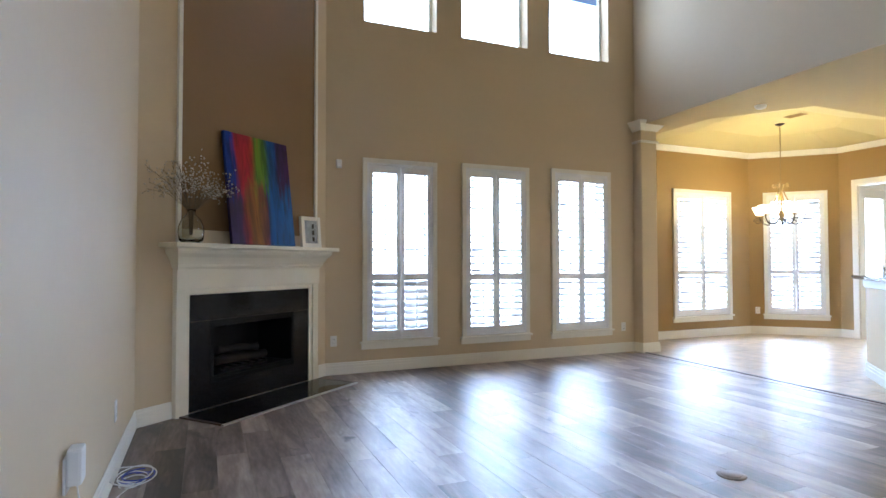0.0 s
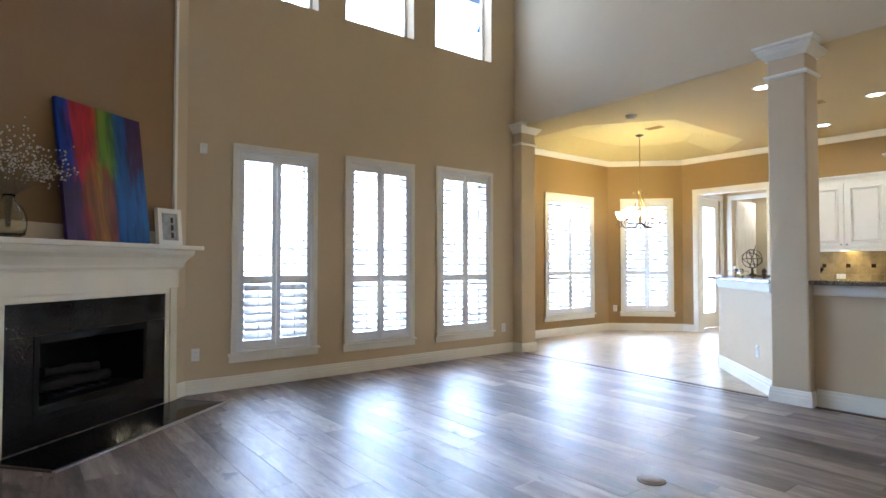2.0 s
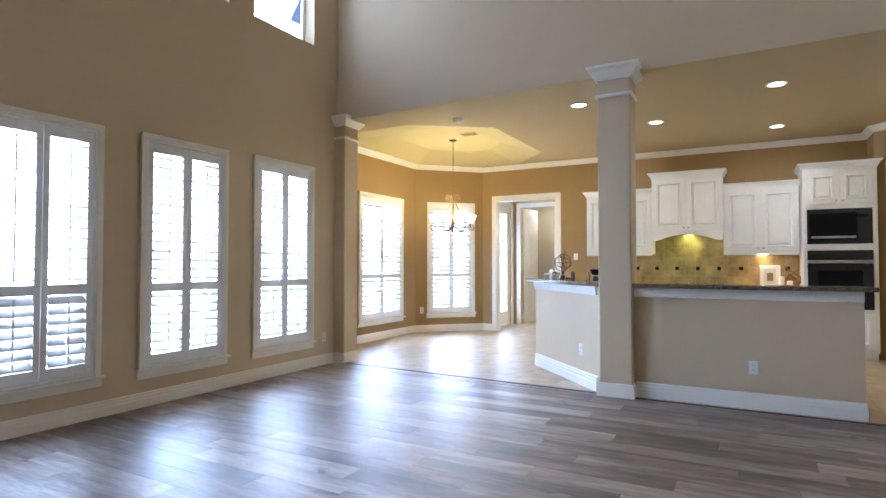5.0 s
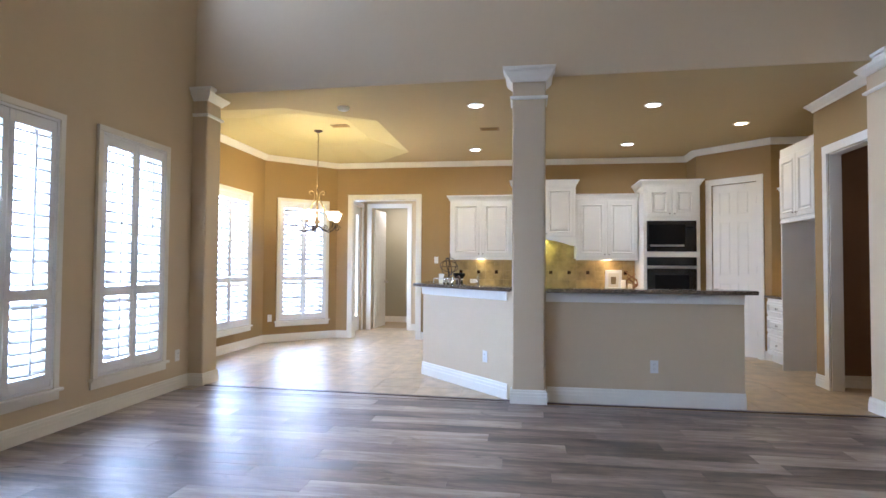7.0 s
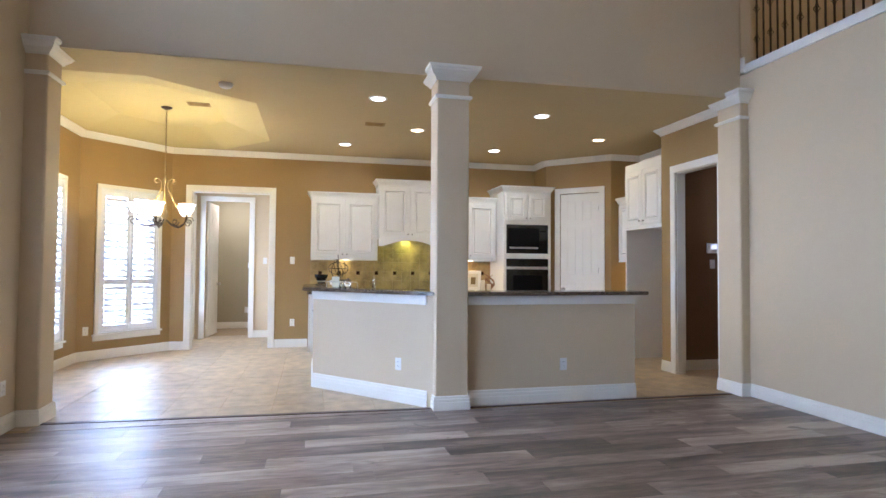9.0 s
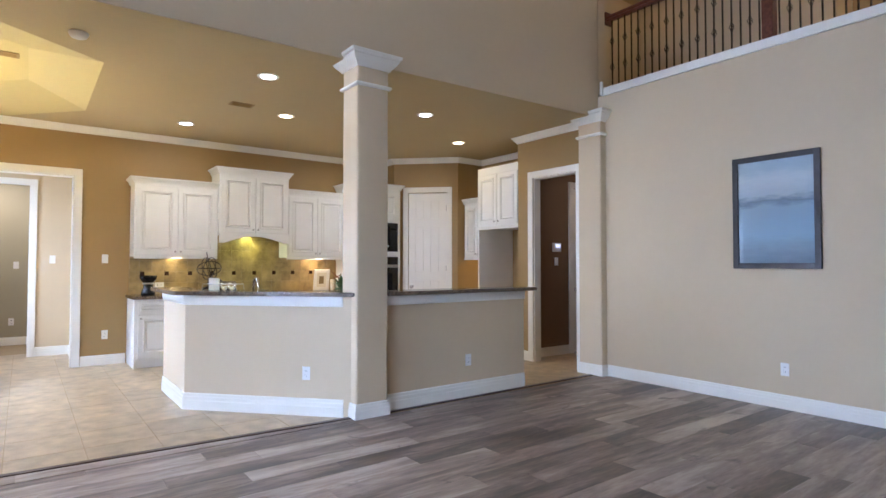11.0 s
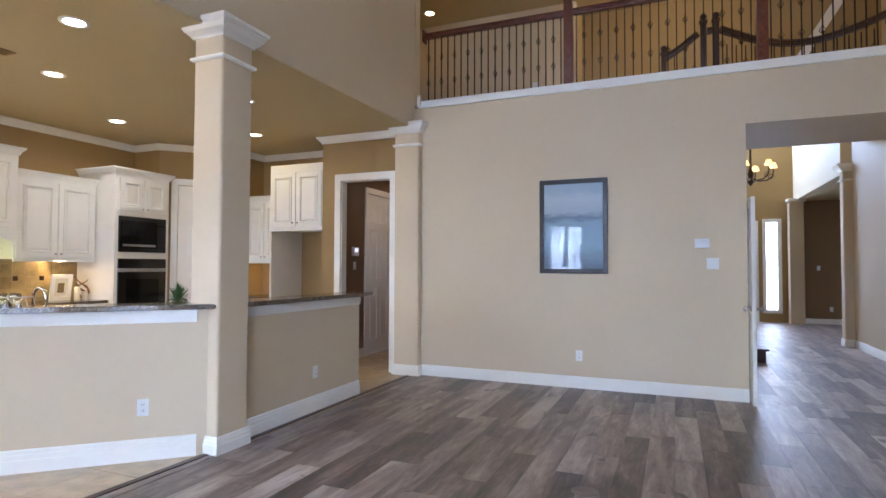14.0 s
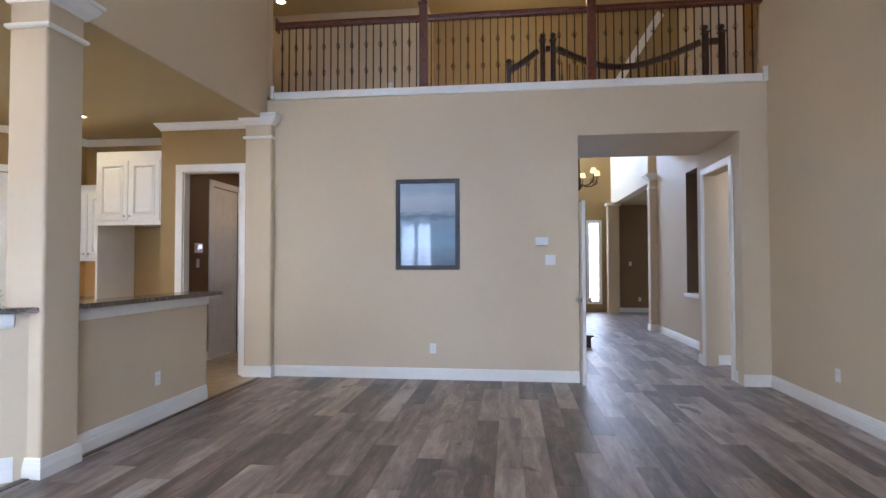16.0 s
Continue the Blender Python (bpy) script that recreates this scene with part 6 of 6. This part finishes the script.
tr = thing("serving_tray", "white metal rack with jars and a small card on the bar", "tray", pose(6.45, 3.98, 1.0725, 0, 0, 40))
bm = bmesh.new()
for s in (-1, 1):
    tube(bm, [(-0.18, s * 0.06, 0.005), (-0.17, s * 0.06, 0.06), (0.17, s * 0.06, 0.06), (0.18, s * 0.06, 0.005)], 0.005, 5)
for xx in (-0.17, 0.17):
    tube(bm, [(xx, -0.06, 0.06), (xx, 0.06, 0.06)], 0.005, 5)
part("rack", bm, M_NICKEL, tr)
for xx in (-0.09, -0.01):
    part("jar", lathe([(0.001, 0.001), (0.035, 0.001), (0.037, 0.06), (0.03, 0.085), (0.001, 0.085)], 14), M_GREENGLASS, tr, at=Matrix.Translation((xx, 0, 0)))
part("card", box(0.04, 0.15, -0.004, 0.004, 0.002, 0.115, bevel=0.001), M_PAPER, tr)

pm = thing("pepper_mill", "small dark turned pepper mill on the sink counter", "pepper mill", pose(6.9, 3.885, 0.909))
part("body", lathe([(0.001, 0), (0.03, 0), (0.03, 0.03), (0.02, 0.08), (0.024, 0.15), (0.03, 0.18), (0.024, 0.195), (0.001, 0.195)], 14), M_DARKWOOD, pm)
part("cap", lathe([(0.001, 0.196), (0.024, 0.196), (0.029, 0.215), (0.02, 0.24), (0.008, 0.252), (0.001, 0.256)], 14), M_DARKWOOD, pm)
gr = thing("coffee_grinder", "dark countertop grinder with a glass bowl on the back counter", "appliance", pose(9.25, 4.15, 0.909))
part("base", lathe([(0.001, 0), (0.08, 0), (0.085, 0.03), (0.06, 0.1), (0.055, 0.16), (0.001, 0.16)], 18), M_BLACK, gr)
part("bowl", lathe([(0.001, 0.161), (0.06, 0.161), (0.1, 0.22), (0.105, 0.26), (0.001, 0.26)], 18), M_SMOKEGLASS, gr)
part("collar", lathe([(0.06, 0.145), (0.068, 0.145), (0.068, 0.165), (0.06, 0.165), (0.06, 0.145)], 18), M_STEEL, gr)

pf = thing("picture_frame", "white framed cream print standing on the back counter", "photo frame", pose(9.40, 1.66, 0.909, -8, 0, 90))
bm = bmesh.new()
for a, b, c, d in ((-0.13, -0.08, 0, 0.33), (0.08, 0.13, 0, 0.33), (-0.08, 0.08, 0, 0.05), (-0.08, 0.08, 0.28, 0.33)):
    bx(bm, a, b, -0.01, 0.012, c, d, bevel=0.003)
part("frame", bm, M_TRIM, pf)
part("print", box(-0.081, 0.081, -0.006, 0.0, 0.049, 0.281), M_PAPER, pf)
part("motif", box(-0.04, 0.04, 0.0003, 0.0012, 0.1, 0.22), M_GILT, pf, "gold printed motif")
for yy, hh in ((1.52, 0.17), (1.42, 0.11)):
    cn = thing("pillar_candle", "ivory pillar candle on the back counter", "candle", pose(9.28, yy, 0.909), "pillar candles")
    part("wax", lathe([(0.001, 0), (0.034, 0), (0.035, 0.01), (0.035, hh - 0.006), (0.03, hh), (0.012, hh - 0.006), (0.001, hh - 0.006)], 16), M_WAX, cn)
    part("wick", box(-0.0015, 0.0015, -0.0015, 0.0015, hh - 0.0055, hh + 0.012), M_SOOT, cn)
dw = thing("driftwood_ornament", "curled brown driftwood ornament beside the candles", "ornament", pose(9.42, 1.37, 0.909))
rng_d = random.Random(11)
for k in range(5):
    bm = bmesh.new()
    ph = rng_d.uniform(0, 6)
    tube(bm, [((0.05 + 0.02 * math.sin(a * 2 + ph)) * math.cos(a + ph), (0.07 + 0.02 * k) * math.sin(a + ph) * 0.7, 0.02 + 0.3 * (j / 16) * (0.6 + 0.1 * k)) for j, a in enumerate(4.6 * i / 16 for i in range(17))], [0.018 - 0.0008 * i for i in range(17)], 7)
    part("branch", bm, M_BASKET, dw)

pl = thing("potted_plant", "small bushy green plant on the sink counter beside the column", "plant", pose(5.85, 3.08, 0.909))
part("pot", lathe([(0.001, 0), (0.045, 0), (0.058, 0.15), (0.054, 0.158), (0.001, 0.15)], 16), M_BASKET, pl)
rng_p = random.Random(9)
bm = bmesh.new()
for k in range(150):
    a, lean, L = rng_p.uniform(0, 6.28), rng_p.uniform(0.0, 1.35), rng_p.uniform(0.08, 0.17)
    d = Vector((math.sin(lean) * math.cos(a), math.sin(lean) * math.sin(a), math.cos(lean)))
    side = d.cross(Vector((0, 0, 1)) if lean > 0.1 else Vector((1, 0, 0))).normalized() * 0.007
    p0 = Vector((0, 0, 0.155))
    p1, p2 = p0 + d * L * 0.6, p0 + d * L + Vector((0, 0, -0.03 * lean))
    v = [bm.verts.new(p) for p in (p0, p1 + side, p2, p1 - side)]
    bm.faces.new(v)
part("foliage", bm, M_LEAF, pl, "narrow green leaves")


# ---- daylight outside, lamps of the place and unseen fills ----
M_OUTSIDE = glow("bright_overcast_distance", (0.74, 0.87, 1.0), 8.0)
setting("backdrop", box(-3, 14, 10.2, 10.25, -0.21, 6.3), M_OUTSIDE, "plain bright sky beyond the north windows", "backdrop")
setting("backdrop", box(14.0, 14.05, 5.5, 10.2, -0.21, 6.3), M_OUTSIDE, "plain bright sky beyond the bay window", "backdrop")
setting("backdrop", box(-3, 4, -12.05, -12, -0.21, 7), M_OUTSIDE, "plain bright sky beyond the front door", "backdrop")

for a, b in GREAT_WINDOWS:
    area_lamp("window_daylight", look(((a + b) / 2, YN + 0.23, 1.38), ((a + b) / 2, YN - 5, 1.38)), b - a - 0.1, 2.0, 86, DAY)
for a, b in CLERESTORY:
    area_lamp("window_daylight", look(((a + b) / 2, YN + 0.3, 4.6), ((a + b) / 2, YN - 4, 1.6)), b - a + 0.1, 1.4, 18, DAY)
area_lamp("window_daylight", look((7.625, 7.33 + 0.21, 1.38), (7.625, 0, 1.38)), 1.2, 2.0, 155, DAY)
bc = Vector((*BAY_A, 1.38)).lerp(Vector((*BAY_B, 1.38)), 0.48)
area_lamp("window_daylight", look(bc + 0.21 * Vector((0.7071, 0.7071, 0)), bc - Vector((1, 1, 0))), 0.85, 2.0, 115, DAY)
area_lamp("window_daylight", look((10.45, 6.24, 1.4), (10.45, 0, 1.2)), 0.6, 2.0, 20, DAY)
area_lamp("window_daylight", look((0.6, -10.2, 1.5), (0.6, 0, 1.5)), 1.6, 2.3, 60, DAY)
# the foyer's high front windows, out of view over the door
area_lamp("foyer_window_daylight", look((1.4, -9.7, 4.6), (0.6, -4, 2.0)), 2.4, 1.6, 520, DAY)
for x, y, warm in CANS:
    lamp = area_lamp("recessed_lamp", look((x, y, LOW - 0.02), (x, y, 0)), 0.13, 0.13, 7 if not warm else 3.5, (1, 0.96, 0.76) if not warm else (1.0, 0.82, 0.40))
    lamp.data.shape = "DISK"
for k in range(5):
    a = k * 2 * math.pi / 5 + 0.55
    point_lamp("chandelier_bulb", (CX + 0.30 * math.cos(a), CY + 0.30 * math.sin(a), 2.06), 11, (1.0, 0.84, 0.38), 0.03)
point_lamp("foyer_bulb", (FX, FY, 3.05), 9, WARM, 0.1)
point_lamp("loft_lamp", (2.3, -2.0, 5.3), 27, (1.0, 0.86, 0.48), 0.15)
point_lamp("loft_room_lamp", (-1.0, -4.1, 5.0), 50, (1.0, 0.6, 0.25), 0.1)
# lamps under the wall cabinets
area_lamp("under_cabinet_lamp", look((9.42, 3.8, 1.41), (9.46, 3.8, 0)), 0.1, 0.8, 4.0, (1.0, 0.82, 0.36))
area_lamp("under_cabinet_lamp", look((9.42, 1.75, 1.41), (9.46, 1.75, 0)), 0.1, 0.8, 5.5, (1.0, 0.74, 0.36))
area_lamp("hood_lamp", look((9.44, 2.77, 1.72), (9.5, 2.77, 0)), 0.12, 0.6, 4.5, (0.92, 1.0, 0.25))
area_lamp("under_cabinet_lamp", look((8.0, -0.62, 1.41), (8.0, -0.62, 0)), 0.5, 0.1, 1.5, (1.0, 0.72, 0.3))
# fill lights without fittings, added to brighten the rooms behind the doorways
area_lamp("utility_fill", look((5.9, -1.5, 2.74), (5.9, -1.5, 0)), 0.2, 0.2, 6, (1.0, 0.74, 0.45))
area_lamp("back_room_fill", look((11.9, 5.8, 2.74), (11.9, 5.8, 0)), 0.3, 0.3, 18, (1.0, 0.92, 0.76))
area_lamp("side_room_fill", look((-1.0, -0.9, 2.95), (-1.0, -0.9, 0)), 0.3, 0.3, 5, (1.0, 0.9, 0.8))


# ---- floor pieces ----
def chamfered(name, w, d, h, mat, c=0.003):
    """A flat piece with a narrow chamfer round its top: 5 faces above and no underside."""
    bm = bmesh.new()
    lo = [bm.verts.new((sx * w / 2, sy * d / 2, -h)) for sx, sy in ((-1, -1), (1, -1), (1, 1), (-1, 1))]
    mid = [bm.verts.new((sx * w / 2, sy * d / 2, -c)) for sx, sy in ((-1, -1), (1, -1), (1, 1), (-1, 1))]
    hi = [bm.verts.new((sx * (w / 2 - c), sy * (d / 2 - c), 0)) for sx, sy in ((-1, -1), (1, -1), (1, 1), (-1, 1))]
    for a, b in ((lo, mid), (mid, hi)):
        for i in range(4):
            bm.faces.new((a[i], a[(i + 1) % 4], b[(i + 1) % 4], b[i]))
    bm.faces.new(hi)
    return mesh_of(name, bm, mat)


floor = thing("floor", "grey brown wood plank floor, boards running towards the windows", "floor", kind="structure")
rng = random.Random(7)
PW, PL = 0.182, 1.23
plank_meshes = {}


def plank(x, y0, y1, w=PW):
    key = (round(w, 3), round(y1 - y0, 2))
    if key not in plank_meshes:
        plank_meshes[key] = chamfered("plank", key[0] - 0.0008, key[1] - 0.0008, 0.010, M_PLANK, 0.0007)
    ob = new("plank", plank_meshes[key])
    ob.parent = floor
    ob.location = (x + w / 2, (y0 + y1) / 2, 0)


def plank_field(x0, x1, y0, y1, offsets):
    x, i = x0, 0
    while x < x1 - 0.02:
        w = min(PW, x1 - x)
        y = y0
        step = offsets[i % len(offsets)] * PL
        while y < y1 - 0.02:
            e = min(y + step, y1)
            if y1 - e < 0.12:
                e = y1
            plank(x, y, e, w)
            y, step = e, PL
        x, i = x + w, i + 1


OFFS = [0.35, 0.8, 0.15, 0.6, 0.95, 0.45, 0.7, 0.25]
plank_field(XW, 5.335, YS, YN, OFFS)
for y0, y1 in ((3.2, 4.25), (4.25, 5.48), (5.48, 6.428)):
    e0, e1 = (TH[0][0] + (TH[1][0] - TH[0][0]) * (y - TH[0][1]) / (TH[1][1] - TH[0][1]) for y in (y0, y1))
    part("plank", prism([(5.3355, y0 + 0.0004), (e0, y0 + 0.0004), (e1, y1 - 0.0004), (5.3355, y1 - 0.0004)], -0.010, 0.003), M_PLANK, floor)
plank_field(-0.13, 1.64, -5.0, YS, OFFS[3:] + OFFS[:3])


def joined_planks(x0, x1, y0, y1):
    bm = bmesh.new()
    x, i = x0, 0
    while x < x1 - 0.02:
        y, step = y0, OFFS[i % 8] * PL
        while y < y1 - 0.02:
            e = min(y + step, y1)
            bx(bm, x + 0.001, min(x + PW, x1) - 0.001, y + 0.001, e - 0.001, -0.01, 0.0)
            y, step = e, PL
        x, i = x + PW, i + 1
    ob = part("far_planks", bm, M_PLANK, floor)
    return tagged(ob, "distant grey brown planks in the foyer", kind="stuff")


joined_planks(-2.9, 3.2, -9.8, -5.0)
joined_planks(-0.5, -0.13, -5.0, -1.6)
joined_planks(1.64, 3.2, -5.0, -1.5)
joined_planks(-1.6, -0.13, -1.45, -0.3)

tile_floor = thing("floor_tile", "beige travertine tile floor of the kitchen and breakfast area", "floor", kind="structure")
TS = 0.46
tile_mesh = {}
x = 5.387
while x < 11.0:
    y = -2.73
    while y < 7.3:
        w, d = min(TS, 12.6 - x), min(TS, 7.33 - y)
        out = (x > 9.8 and (y < 4.6 or y > 7.2)) or (x > 8.6 and y > 7.0) or (y + d < -0.9 and x > 6.7)
        if not out:
            key = (round(w, 2), round(d, 2))
            if key not in tile_mesh:
                tile_mesh[key] = chamfered("tile", key[0] - 0.004, key[1] - 0.004, 0.008, M_TILE, 0.0012)
            ob = new("tile", tile_mesh[key])
            ob.parent = tile_floor
            ob.location = (x + w / 2, y + d / 2, 0)
        y += TS
    x += TS
